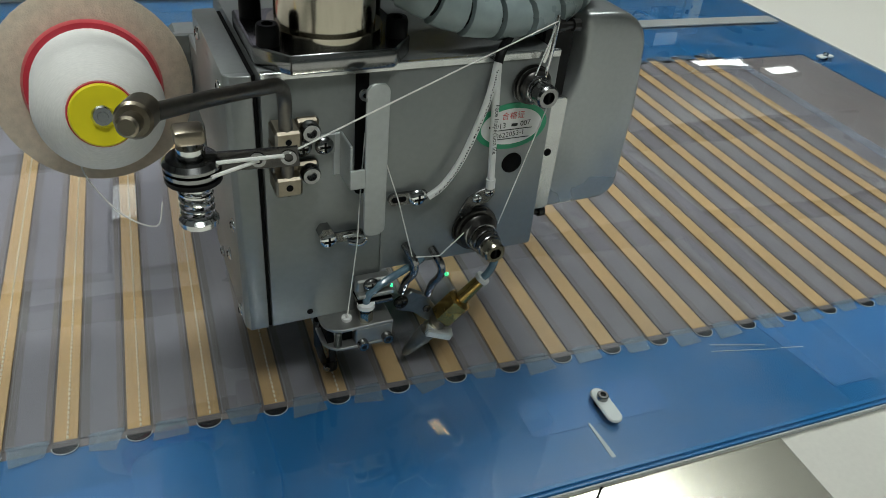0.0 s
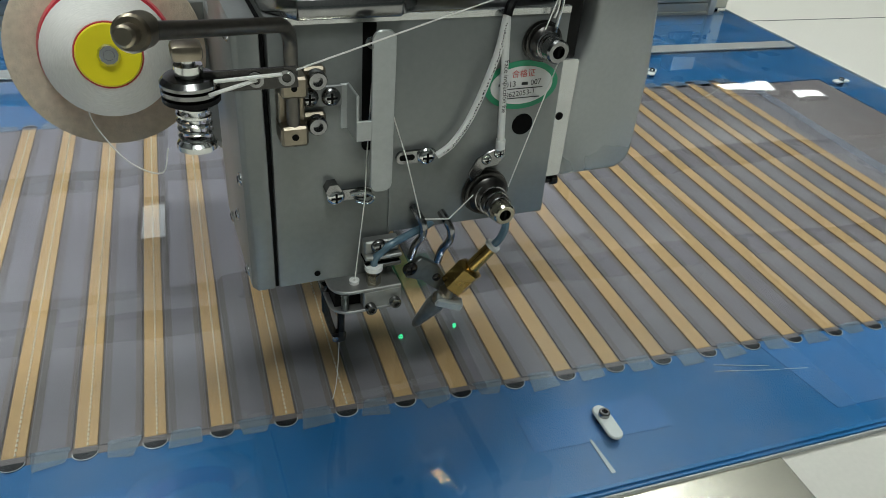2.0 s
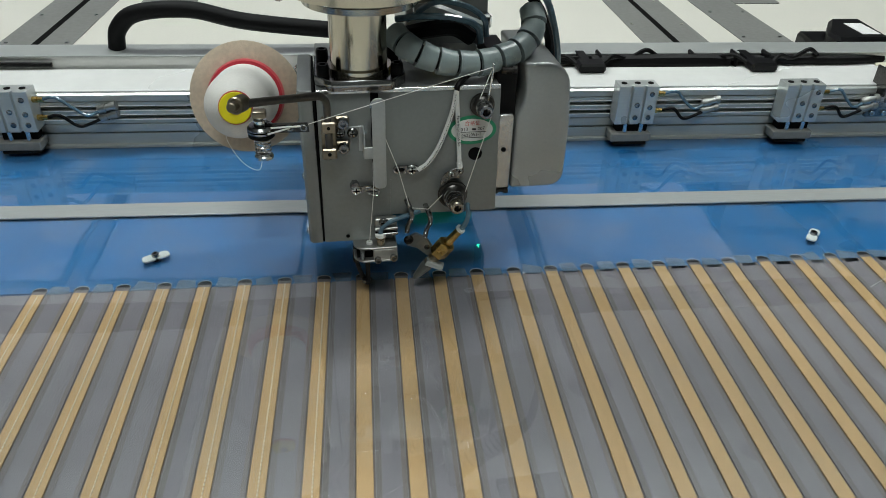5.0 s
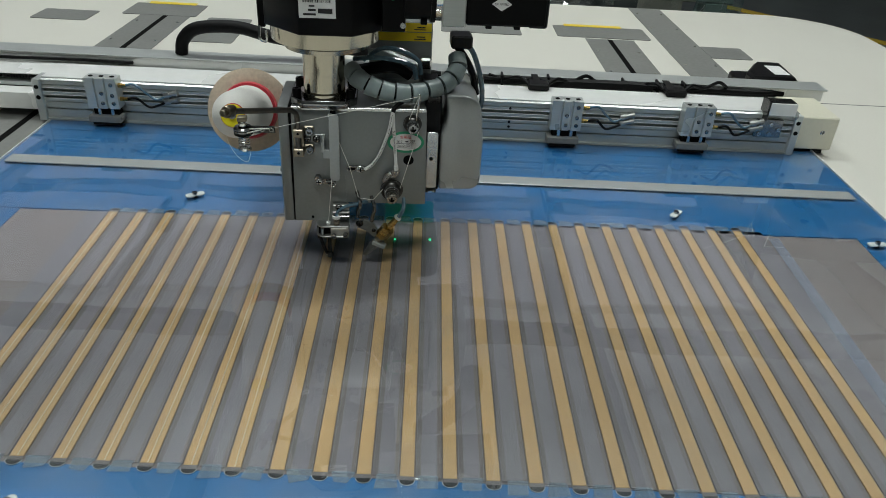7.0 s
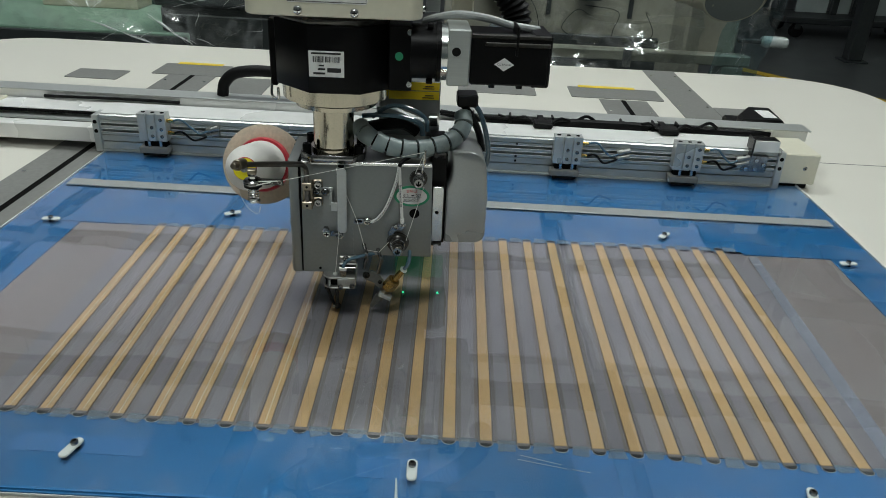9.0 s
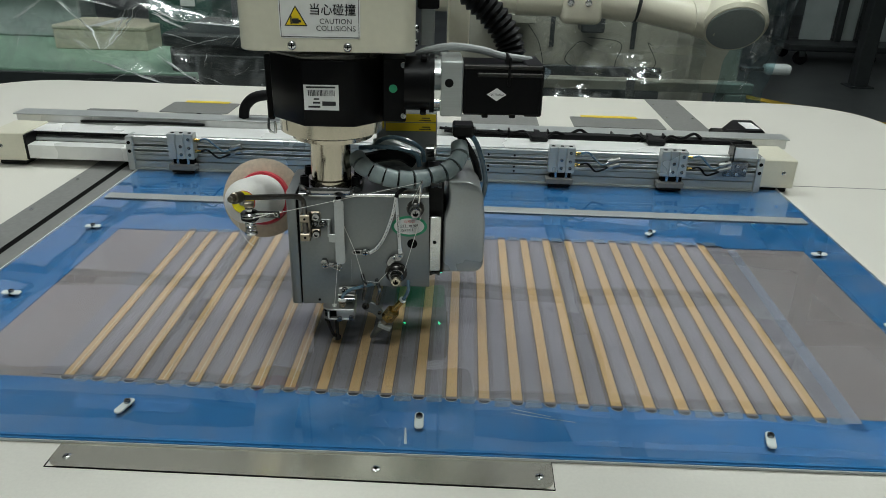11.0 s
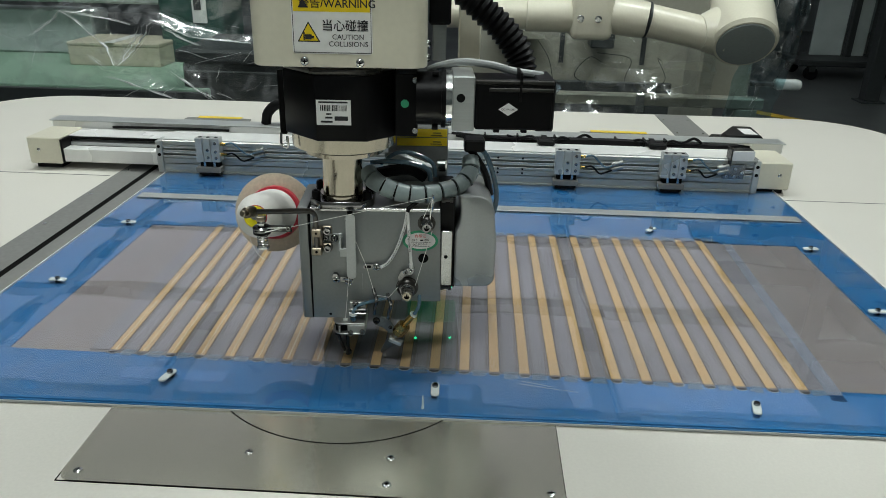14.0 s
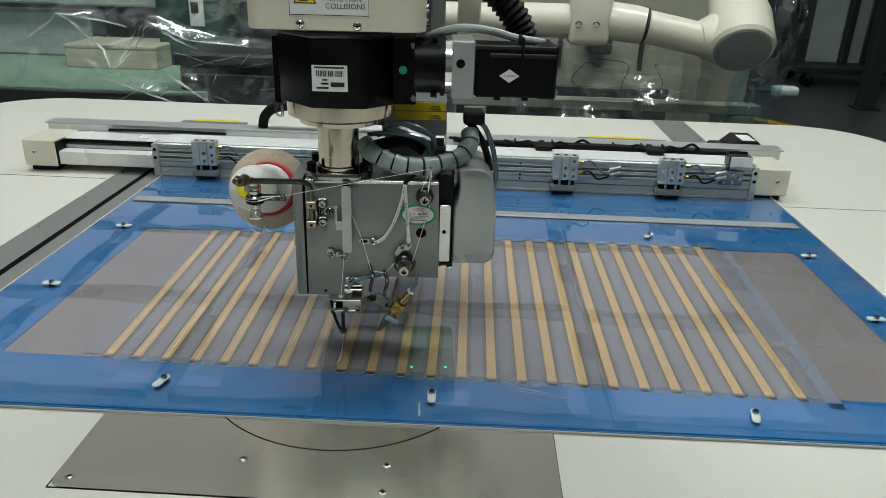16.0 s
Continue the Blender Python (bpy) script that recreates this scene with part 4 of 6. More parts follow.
def sewing_head():
    e = thing("sewing_machine", "grey cast sewing head under a black gearbox and cream cover", "sewing machine", at=HEAD_POSE)
    LIFTED.append((e, HEAD_POSE))
    # casting
    body = part("body", prism([(-0.0352, 0.067), (0.0212, 0.067), (0.0214, 0.0905), (0.1088, 0.0893), (0.1066, 0.1985), (-0.0338, 0.2)], "y", FY, 0.092, 0.0010, seg=2), M_HEAD, e, "grey painted cast body")
    part("top_edge", box((-0.0335, FY - 0.0006, 0.1972), (0.1062, FY + 0.002, 0.2006), 0.0003), M_EDGE, body, "bare bright machined edge")
    part("face_step", prism([(0.0200, 0.0912), (0.0212, 0.0912), (0.0212, 0.1235), (0.0200, 0.1235)], "y", FY - 0.0012, FY), M_HEAD, body)
    sc = part("side_cover", prism([(FY + 0.004, 0.0665), (0.064, 0.0665), (0.064, 0.2), (FY + 0.004, 0.2)], "x", -0.0478, -0.0368, 0.0012, seg=2), M_HEAD, e, "grey side cover with a dark joint")
    part("side_cover_front", prism([(-0.0478, FY + 0.0045), (-0.0455, FY + 0.0005), (-0.0368, FY + 0.0003), (-0.0368, FY + 0.0045)], "z", 0.0668, 0.1998, 0.0004), M_HEAD, sc)
    part("joint", box((-0.0368, FY + 0.0015, 0.0672), (-0.0352, 0.06, 0.1995)), M_HOLE, sc)
    for y, z in ((-0.011, 0.1255), (0.012, 0.093), (-0.009, 0.073), (-0.010, 0.192), (0.045, 0.195), (0.04, 0.075)):
        part("side_screw", pan_head((-0.0478, y, z), (-1, 0, 0), 0.0032, 0.0016), [M_CHROME, M_HOLE], sc)
    part("oil_hole", cyl((-0.016, FY - 0.0003, 0.0722), (-0.016, FY + 0.002, 0.0722), 0.0016, seg=12), M_HOLE, body)
    # take-up slot, lever and guard
    part("take_up_slot", prism(rounded(0.0062, 0.138, 0.0122, 0.1995, 0.0029, 6), "y", FY - 0.0003, FY + 0.004), M_HOLE, body, "dark long slot")
    lev = part("take_up_lever", tube(spline([(0.0092, FY + 0.004, 0.170), (0.0092, FY - 0.004, 0.172), (0.0088, FY - 0.009, 0.173), (0.0075, FY - 0.010, 0.1745)], 5), 0.0012, 8), M_CHROME, e, "chrome thread take-up lever")
    part("lever_eye", ring_disc((0.0070, FY - 0.011, 0.176), (0, 1, 0), 0.0024, 0.0011, 0.0014, 14), M_CHROME, lev)
    g = prism(rounded(0.0058, 0.1245, 0.0160, 0.1990, 0.0040, 6), "y", -0.0362, -0.0347, 0.0003)
    gd = part("take_up_guard", g, M_COVER, e, "smooth silver finger guard")
    gb = bmesh.new()
    box((-0.0040, FY - 0.0012, 0.1505), (0.0005, FY, 0.1715), 0.0004, bm=gb)
    box((-0.0008, -0.0355, 0.1505), (0.0005, FY, 0.1715), 0.0003, bm=gb)
    box((-0.0008, -0.0360, 0.1505), (0.0070, -0.0347, 0.1600), 0.0003, bm=gb)
    part("guard_bracket", gb, M_COVER, gd)
    # bronze bracket and thread arm
    br = part("arm_bracket", box((-0.0322, FY - 0.0135, 0.1500), (-0.0208, FY, 0.1590), 0.0010), M_BRONZE, e, "bronzed clamp blocks")
    part("upper_block", box((-0.0315, FY - 0.0135, 0.1715), (-0.0205, FY, 0.1805), 0.0010), M_BRONZE, br)
    part("block_web", box((-0.0318, FY - 0.007, 0.158), (-0.0208, FY, 0.1725), 0.0006), M_BRONZE, br)
    part("block_hole", cyl((-0.0265, FY - 0.0138, 0.1545), (-0.0265, FY - 0.012, 0.1545), 0.0015, seg=12), M_HOLE, br)
    part("block_hole", cyl((-0.0262, FY - 0.0138, 0.1760), (-0.0262, FY - 0.012, 0.1760), 0.0013, seg=12), M_HOLE, br)
    for x, z in ((-0.0152, 0.1762), (-0.0155, 0.1557)):
        part("lug", box((x - 0.0058, FY - 0.004, z - 0.0046), (x + 0.0046, FY, z + 0.0046), 0.0012), M_BRONZE, br)
        part("socket_screw", screw_head((x, FY - 0.004, z), (0, -1, 0), 0.0043, 0.0045), M_DARKCHROME, br)
    part("guide_plate", front_box(-0.0225, -0.0030, 0.1618, 0.1712, 0.0015), M_HEAD, e)
    for x, z in ((-0.0179, 0.1667), (-0.0082, 0.1664)):
        part("cross_screw", pan_head((x, FY - 0.0015, z), (0, -1, 0), 0.0042, 0.0026), [M_DARKCHROME, M_HOLE], e)
    K = Vector((-0.0815, -0.0860, 0.2190))
    rod = part("thread_rod", tube(spline([(-0.0264, -0.0300, 0.150), (-0.0264, -0.0300, 0.185), (-0.0268, -0.0315, 0.196), (-0.0300, -0.0375, 0.2025), (-0.036, -0.0440, 0.2055), (-0.060, -0.063, 0.2115), K + Vector((0.004, 0.003, -0.001))], 6), 0.0029, 12), M_ROD, e, "dark bent thread guide rod")
    ax = Vector((-0.25, -0.9, 0.2)).normalized()
    kn = part("rod_knuckle", lathe(K + ax * 0.007, K - ax * 0.007, [(0, 0.0048), (0.08, 0.0056), (0.92, 0.0056), (1, 0.0048)], 20), M_BRONZE, rod, "bronzed clamp knuckle")
    part("knuckle_pin", lathe(K + ax * 0.014, K + ax * 0.006, [(0, 0.0024), (0.1, 0.0032), (1, 0.0032)], 16), M_BRONZE, kn)
    S = Vector((-0.0690, -0.0930, 0.2055))
    part("knuckle_lug", box((S.x - 0.0045, S.y - 0.004, S.z + 0.0070), (S.x + 0.0045, S.y + 0.004, S.z + 0.0120), 0.0014, 2), M_BRONZE, kn)
    tn = part("thread_tension", lathe(S + Vector((0, 0, 0.009)), S - Vector((0, 0, 0.02)), [(0, 0.0022), (0.12, 0.0022), (0.12, 0.0042), (0.22, 0.0042), (0.22, 0.003), (0.3, 0.003), (0.3, 0.0018), (1, 0.0018)], 16), M_CHROME, e, "chrome spring thread tension")
    part("tension_disc", lathe(S + Vector((0, 0, 0.002)), S - Vector((0, 0, 0.004)), [(0, 0.0075), (0.25, 0.0088), (0.42, 0.0088), (0.5, 0.006), (0.58, 0.0088), (0.8, 0.0088), (1, 0.007)], 22), M_DARKCHROME, tn)
    part("felt_washer", cyl(S - Vector((0, 0, 0.004)), S - Vector((0, 0, 0.0055)), 0.0086, seg=20), M_RUBBER, tn)
    coil = [S + Vector((0.0048 * math.cos(a), 0.0048 * math.sin(a), -0.0058 - 0.0125 * a / (2 * math.pi * 5))) for a in [2 * math.pi * 5 * k / 70 for k in range(71)]]
    part("coil_spring", tube(coil, 0.00065, 6), M_CHROME, tn)
    part("tension_nut", lathe(S - Vector((0, 0, 0.0185)), S - Vector((0, 0, 0.022)), [(0, 0.0050), (0.3, 0.0062), (0.8, 0.0062), (1, 0.0045)], 12), M_CHROME, tn)
    A = Vector((-0.0415, -0.1010, 0.2085))
    arm = bmesh.new()
    d = (A - S).normalized()
    w = Vector((0, 0, 1))
    n_ = d.cross(w).normalized()
    for s0, s1, hh in ((-0.004, (A - S).length + 0.003, 0.0032),):
        q = bmesh.new()
        bmesh.ops.create_cube(q, size=1)
        mm = Matrix(((*d, 0), (*n_, 0), (*d.cross(n_), 0), (0, 0, 0, 1))).transposed()
        bmesh.ops.scale(q, vec=(s1 - s0, 0.0012, hh * 2), verts=q.verts)
        bmesh.ops.transform(q, matrix=Matrix.Translation(S + d * (s0 + s1) / 2 - Vector((0, 0, 0.0005))) @ mm, verts=q.verts)
        join(arm, q)
    armo = part("guide_arm", arm, M_GUN, tn, "dark flat thread guide arm")
    for s in (0.68, 1.0):
        part("arm_eye", ring_disc(S.lerp(A, s) - n_ * 0.0002 - Vector((0, 0, 0.0005)), n_, 0.0025, 0.0014, 0.0012, 16), M_DARKCHROME, armo)
    part("thread", tube([S + Vector((0.006, -0.004, 0.001)), A + Vector((-0.002, -0.003, 0.0016))], 0.0006, 6), M_WHITETHREAD, tn, "white sewing thread")
    part("thread", tube([S + Vector((0.004, -0.007, -0.002)), S.lerp(A, 0.68) + Vector((0, -0.002, 0.0))], 0.0006, 6), M_WHITETHREAD, tn, "white sewing thread")
    # small guides on the face
    lo = part("lower_guide", prism(rounded(-0.0105, 0.1150, 0.0105, 0.1205, 0.0026, 5), "y", FY - 0.004, FY - 0.003), M_DARKCHROME, e, "chrome wire guide")
    part("guide_screw", pan_head((-0.0075, FY - 0.004, 0.1180), (0, -1, 0), 0.0044, 0.0028), [M_CHROME, M_HOLE], lo)
    part("guide_nut", cyl((-0.0085, FY, 0.1215), (-0.0085, FY - 0.006, 0.1215), 0.0038, seg=6), M_DARKCHROME, lo)
    part("guide_loop", tube(spline([(0.000, FY - 0.0045, 0.1180), (0.006, FY - 0.006, 0.1190), (0.0105, FY - 0.0065, 0.1165), (0.008, FY - 0.0065, 0.1135), (0.002, FY - 0.0055, 0.1150)], 5), 0.0008, 7), M_CHROME, lo)
    mg = part("middle_guide", prism(rounded(0.0225, 0.1300, 0.0430, 0.1362, 0.0030, 5), "y", FY - 0.0030, FY - 0.0012), M_DARKCHROME, e, "dark plated thread guide")
    part("guide_screw", pan_head((0.0372, FY - 0.003, 0.1331), (0, -1, 0), 0.0045, 0.0028), [M_CHROME, M_HOLE], mg)
    part("guide_slot", prism(rounded(0.0240, 0.1318, 0.0315, 0.1345, 0.0012, 4), "y", FY - 0.0033, FY - 0.0029), M_HOLE, mg)
    # printed cable sleeves
    s1 = spline([(0.0420, FY - 0.005, 0.1335), (0.0500, FY - 0.005, 0.1395), (0.0588, FY - 0.005, 0.1540), (0.0676, FY - 0.005, 0.1800), (0.0712, FY - 0.004, 0.1990)], 8)
    sl1 = part("printed_sleeve", tube(s1, 0.0018, 10), M_LABEL, e, "white printed cable sleeve")
    p0, p1 = Vector((0.0757, FY - 0.005, 0.1335)), Vector((0.0712, FY - 0.004, 0.1985))
    sl2 = part("printed_sleeve", tube([p0, p0.lerp(p1, 0.5), p1], 0.0018, 10), M_LABEL, e, "white printed cable sleeve")
    part("sleeve_end", cyl((0.0757, FY - 0.005, 0.1335), (0.0753, FY - 0.005, 0.1385), 0.0024, seg=12), M_LABEL, sl2)
    dz = (p1 - p0).normalized()
    yv = Vector((0, -1, 0)).cross(-dz)
    tm = Matrix(((*(-dz), 0), (*yv, 0), (0, -1, 0, 0), (0, 0, 0, 1))).transposed()
    words("sleeve_print", "Face inspection file", 0.0034, Matrix.Translation(p0.lerp(p1, 0.50) + Vector((0, -0.0019, 0))) @ tm, M_INK, sl2)
    rnd = random.Random(4)
    for k in range(3, len(s1) - 2):
        a_, b_ = s1[k], s1[k + 1]
        for q0 in (0.05, 0.52):
            w_ = rnd.uniform(0.12, 0.34)
            off = Vector((rnd.uniform(-0.0003, 0.0003), -0.00155, 0))
            part("sleeve_mark", tube([a_.lerp(b_, q0) + off, a_.lerp(b_, q0 + w_) + off], 0.00042, 5), M_INK, sl1)
    part("black_cable", tube(spline([(0.0712, FY - 0.004, 0.1985), (0.0735, FY - 0.002, 0.2030), (0.0830, FY + 0.008, 0.2065), (0.0950, FY + 0.02, 0.207)], 5), 0.0022, 8), M_RUBBER, e)
    # thread tensions
    for cx, cz, out, sc_ in ((0.0920, 0.1853, 0.017, 0.78), (0.0712, 0.1085, 0.026, 1.0)):
        c0 = Vector((cx, FY, cz))
        t2 = part("tension_unit", lathe(c0, c0 + Vector((0, -0.012 * sc_, 0)), [(0, 0.0115 * sc_), (0.12, 0.0125 * sc_), (0.2, 0.0125 * sc_), (0.26, 0.008 * sc_), (0.36, 0.0118 * sc_), (0.44, 0.0118 * sc_), (0.5, 0.008 * sc_), (0.6, 0.0105 * sc_), (0.7, 0.0095 * sc_), (1, 0.003)], 26), M_GUN, e, "dark chromed thread tension with a spring")
        cl = [c0 + Vector((math.cos(a) * (0.0085 - 0.003 * a / 25) * sc_, -0.007 * sc_ - (out - 0.010) * a / 25.2, math.sin(a) * (0.0085 - 0.003 * a / 25) * sc_)) for a in [25.2 * k / 64 for k in range(65)]]
        part("spring", tube(cl, 0.0007, 6), M_DARKCHROME, t2)
        part("knob", lathe(c0 + Vector((0, -out + 0.006, 0)), c0 + Vector((0, -out - 0.001, 0)), [(0, 0.0040), (0.15, 0.0056), (0.85, 0.0056), (1, 0.0048), (1, 0.0030), (0.5, 0.0028), (0.5, 0.0)], 22, caps=False), M_NICKEL if sc_ == 1 else M_DARKCHROME, t2, "knurled nickel knob")
        part("knob_slot", box((c0.x - 0.0006, c0.y - out - 0.0012, c0.z - 0.0027), (c0.x + 0.0006, c0.y - out + 0.003, c0.z + 0.0027)), M_HOLE, t2)
    ug = part("upper_guide", prism([(0.0600, 0.1205), (0.0640, 0.1285), (0.0700, 0.1320), (0.0790, 0.1345), (0.0795, 0.1290), (0.0760, 0.1240), (0.0690, 0.1230), (0.0660, 0.1190), (0.0620, 0.1165)], "y", FY - 0.0045, FY - 0.0032, 0.0004), M_DARKCHROME, e, "dark plated curved guide")
    for x, z in ((0.0690, 0.1280), (0.0755, 0.1308)):
        part("guide_screw", pan_head((x, FY - 0.0045, z), (0, -1, 0), 0.0026, 0.0018), [M_CHROME, M_HOLE], ug)
    part("eyelet_wire", tube(spline([(0.0930, FY - 0.003, 0.1760), (0.0945, FY - 0.006, 0.1850), (0.0962, FY - 0.007, 0.2000), (0.0977, FY - 0.006, 0.2168), (0.0985, FY - 0.004, 0.2160), (0.0978, FY - 0.003, 0.2040), (0.0965, FY - 0.002, 0.1960)], 6), 0.0009, 8), M_CHROME, e, "chrome wire eyelet")
    # inspection sticker
    st = part("round_sticker", prism(ellipse(0.0853, 0.1638, 0.0196, 0.0122), "y", FY - 0.0005, FY), M_GREENINK, e, "white oval sticker with a green border")
    part("sticker_paper", prism(ellipse(0.0853, 0.1638, 0.0166, 0.0095), "y", FY - 0.0008, FY - 0.0004), M_LABEL, st)
    fr = Matrix(((1, 0, 0, 0), (0, 0, -1, 0), (0, 1, 0, 0), (0, 0, 0, 1)))
    words("sticker_title", "合格证", 0.0042, Matrix.Translation((0.0853, FY - 0.0010, 0.1695)) @ fr, M_REDINK, st)
    for x0, x1, z, h in ((0.0728, 0.0748, 0.1640, 0.0012), (0.0850, 0.0882, 0.1640, 0.0014), (0.0750, 0.0965, 0.1622, 0.0003), (0.0750, 0.0955, 0.1574, 0.0003)):
        part("ink_mark", box((x0, FY - 0.0011, z), (x1, FY - 0.0007, z + h)), M_INK, st)
    for tx, x, z, sz in (("013", 0.0790, 0.1646, 0.0040), ("007", 0.0925, 0.1650, 0.0038), ("0622053-1", 0.0848, 0.1598, 0.0037)):
        words("handwriting", tx, sz, Matrix.Translation((x, FY - 0.0010, z)) @ fr @ pose(0, 0, 0, 0, 0, 4), M_INK, st)
    part("bore", cyl((0.0888, FY - 0.0003, 0.1430), (0.0888, FY + 0.003, 0.1430), 0.0056, seg=26), M_HOLE, body, "round dark bore")
    # drive cover
    part("gap_filler", box((0.1060, -0.004, 0.100), (0.1235, 0.075, 0.2090), 0.001), M_BLACKPL, e, "black gap behind the cover")
    sv = part("silver_strip", prism(rounded(0.1085, 0.1065, 0.1205, 0.1725, 0.0022, 4), "y", -0.0135, -0.0095, 0.0005), M_EDGE, e, "bright aluminium strip with a hole")
    part("strip_hole", cyl((0.1138, -0.0138, 0.1420), (0.1138, -0.012, 0.1420), 0.0021, seg=16), M_HOLE, sv)
    poly = [(0.1236, 0.1020), (0.1580, 0.1020)] + [(0.1580 + 0.0120 * math.sin(a), 0.114 - 0.0120 * math.cos(a)) for a in [radians(15 * k) for k in range(1, 7)]]
    poly += [(0.1702, 0.160)] + [(0.1455 + 0.0215 * math.cos(a), 0.1900 + 0.0215 * math.sin(a)) for a in [radians(12 * k) for k in range(0, 8)]] + [(0.1270, 0.2115), (0.1292, 0.198), (0.1295, 0.186), (0.1278, 0.176), (0.1238, 0.168)]
    part("drive_cover", prism(poly, "y", -0.0075, 0.082, 0.0032, seg=3), M_COVER, e, "smooth silver painted drive cover")
    for z in (0.208, 0.1025):
        part("cover_screw", lathe((0.1085, -0.010, z), (0.1205, -0.010, z), [(0, 0.003), (0.3, 0.003), (0.3, 0.0018), (0.7, 0.0018), (0.7, 0.003), (1, 0.003)], 10), M_GUN, e)
    return e


def presser_parts(e):
    # presser block
    top = [(0.024, -0.034), (0.024, 0.004), (-0.012, 0.004), (-0.012, -0.024)] + [(-0.012 + 0.010 * (1 - math.cos(a)), -0.024 - 0.010 * math.sin(a)) for a in [radians(18 * k) for k in range(1, 6)]]
    pb = part("presser_block", prism(top, "z", 0.0655, 0.0675, 0.0004), M_MACHINED, e, "machined presser block")
    part("lower_plate", prism(top, "z", 0.0532, 0.0550, 0.0004), M_MACHINED, pb)
    part("block", box((0.004, -0.0338, 0.0550), (0.024, 0.003, 0.0656), 0.0006), M_MACHINED, pb)
    part("inner_core", box((-0.0095, -0.028, 0.0550), (0.004, -0.008, 0.0655)), M_HOLE, pb)
    part("inner_spring", lathe((-0.0050, -0.0318, 0.0552), (-0.0050, -0.0318, 0.0652), [(0, 0.0016)] + [(0.1 + 0.8 * k / 12, 0.0016 if k % 2 else 0.0022) for k in range(13)] + [(1, 0.0016)], 12), M_CHROME, pb)
    for x, z in ((0.0075, 0.0560), (0.0205, 0.0575)):
        part("socket_screw", screw_head((x, -0.0338, z), (0, -1, 0), 0.0029, 0.0038), M_DARKCHROME, pb)
    part("thread_ring", ring_disc((0.0012, -0.0265, 0.0675), (0, 0, 1), 0.0026, 0.0010, 0.0018, 18), M_WHITEPL, pb, "white ceramic thread eye")
    ft = part("hose_fitting", lathe((0.0105, -0.0290, 0.0675), (0.0105, -0.0290, 0.0805), [(0, 0.0038), (0.45, 0.0038), (0.45, 0.0030), (0.55, 0.0030), (0.55, 0.0042), (0.62, 0.0042), (0.62, 0.0032), (0.75, 0.0032)], 6), M_NICKEL, pb, "nickel push-in fitting")
    part("collar", ring_disc((0.0105, -0.0290, 0.0760), (0, 0, 1), 0.0046, 0.0020, 0.0026, 20), M_WHITEPL, ft, "white release collar")
    part("air_hose", tube(spline([(0.0105, -0.0290, 0.0770), (0.0118, -0.0290, 0.0830), (0.0190, -0.0290, 0.0890), (0.0320, -0.0250, 0.0915), (0.0450, -0.0180, 0.0915), (0.0560, -0.0040, 0.0900)], 6), 0.0020, 10), M_HOSE, ft, "smoky blue air hose")
    mb = part("mount_block", box((0.0065, -0.0265, 0.0760), (0.0245, -0.0205, 0.0905), 0.0008), M_MACHINED, e, "slotted mounting block")
    part("mount_slide", box((0.0060, -0.0300, 0.0815), (0.0250, -0.0262, 0.0838), 0.0005), M_MACHINED, mb)
    part("mount_slide", box((0.0060, -0.0300, 0.0765), (0.0250, -0.0262, 0.0788), 0.0005), M_DARKCHROME, mb)
    part("mount_gap", box((0.0063, -0.0273, 0.0795), (0.0247, -0.021, 0.0810)), M_HOLE, mb)
    part("mount_screw", pan_head((0.0135, -0.0270, 0.0880), (0, -1, 0), 0.0040, 0.0026), [M_DARKCHROME, M_HOLE], mb)
    # foot, needle and hanging thread end
    fa = part("foot_lever", tube(spline([(-0.0105, -0.014, 0.0600), (-0.0100, -0.010, 0.0420), (-0.0060, -0.005, 0.0230), (-0.0020, -0.001, 0.0100)], 6), 0.0019, 8), M_GUN, e, "dark presser foot lever")
    part("presser_bar", cyl((0.0005, -0.004, 0.0545), (0.0002, -0.003, 0.0125), 0.0021, seg=12), M_GUN, fa)
    part("foot_strap", box((-0.0125, -0.014, 0.040), (-0.0085, -0.011, 0.060), 0.0008), M_GUN, fa)
    part("presser_foot", lathe((0, 0, 0.0128), (0, 0, 0.0080), [(0, 0.0034), (0.25, 0.0042), (0.8, 0.0042), (1, 0.0034), (1, 0.0019), (0, 0.0019)], 20, caps=False), M_GUN, fa, "small dark ring shaped presser foot")
    part("foot_screw", screw_head((-0.0035, -0.004, 0.0125), (0, -1, 0), 0.0018, 0.0015), M_CHROME, fa)
    nb = part("needle_bar", lathe((0, 0, 0.074), (0, 0, 0.0085), [(0, 0.0022), (0.72, 0.0022), (0.75, 0.0010), (0.95, 0.0008), (1, 0.0003)], 10), M_CHROME, e, "thin steel needle in its bar")
    part("thread_end", tube(spline([(0, 0, 0.0095), (-0.0012, -0.002, -0.006), (-0.0035, -0.006, -0.020), (-0.0070, -0.0115, -0.0268), (-0.0078, -0.0125, -0.0262)], 6), 0.00032, 5), M_WHITETHREAD, e, "loose white thread end hanging from the needle")
    # hooked rods
    for dx, dy, dz in ((0, 0, 0), (0.0158, 0.001, -0.0062)):
        part("hook_rod", tube(spline([(0.0330 + dx, -0.0205 + dy, 0.1045 + dz), (0.0345 + dx, -0.0250 + dy, 0.1015 + dz), (0.0365 + dx, -0.0275 + dy, 0.0965 + dz), (0.0365 + dx, -0.0270 + dy, 0.0900 + dz), (0.0345 + dx, -0.0230 + dy, 0.0820 + dz), (0.0335 + dx, -0.0205 + dy, 0.0730 + dz)], 6), 0.0021, 10), M_DARKCHROME, e, "bent chrome thread hook")
    # cooling nozzle
    tip, top_ = Vector((0.0410, -0.0120, 0.0180)), Vector((0.0785, -0.0255, 0.0755))
    ax = (top_ - tip).normalized()
    L = (top_ - tip).length
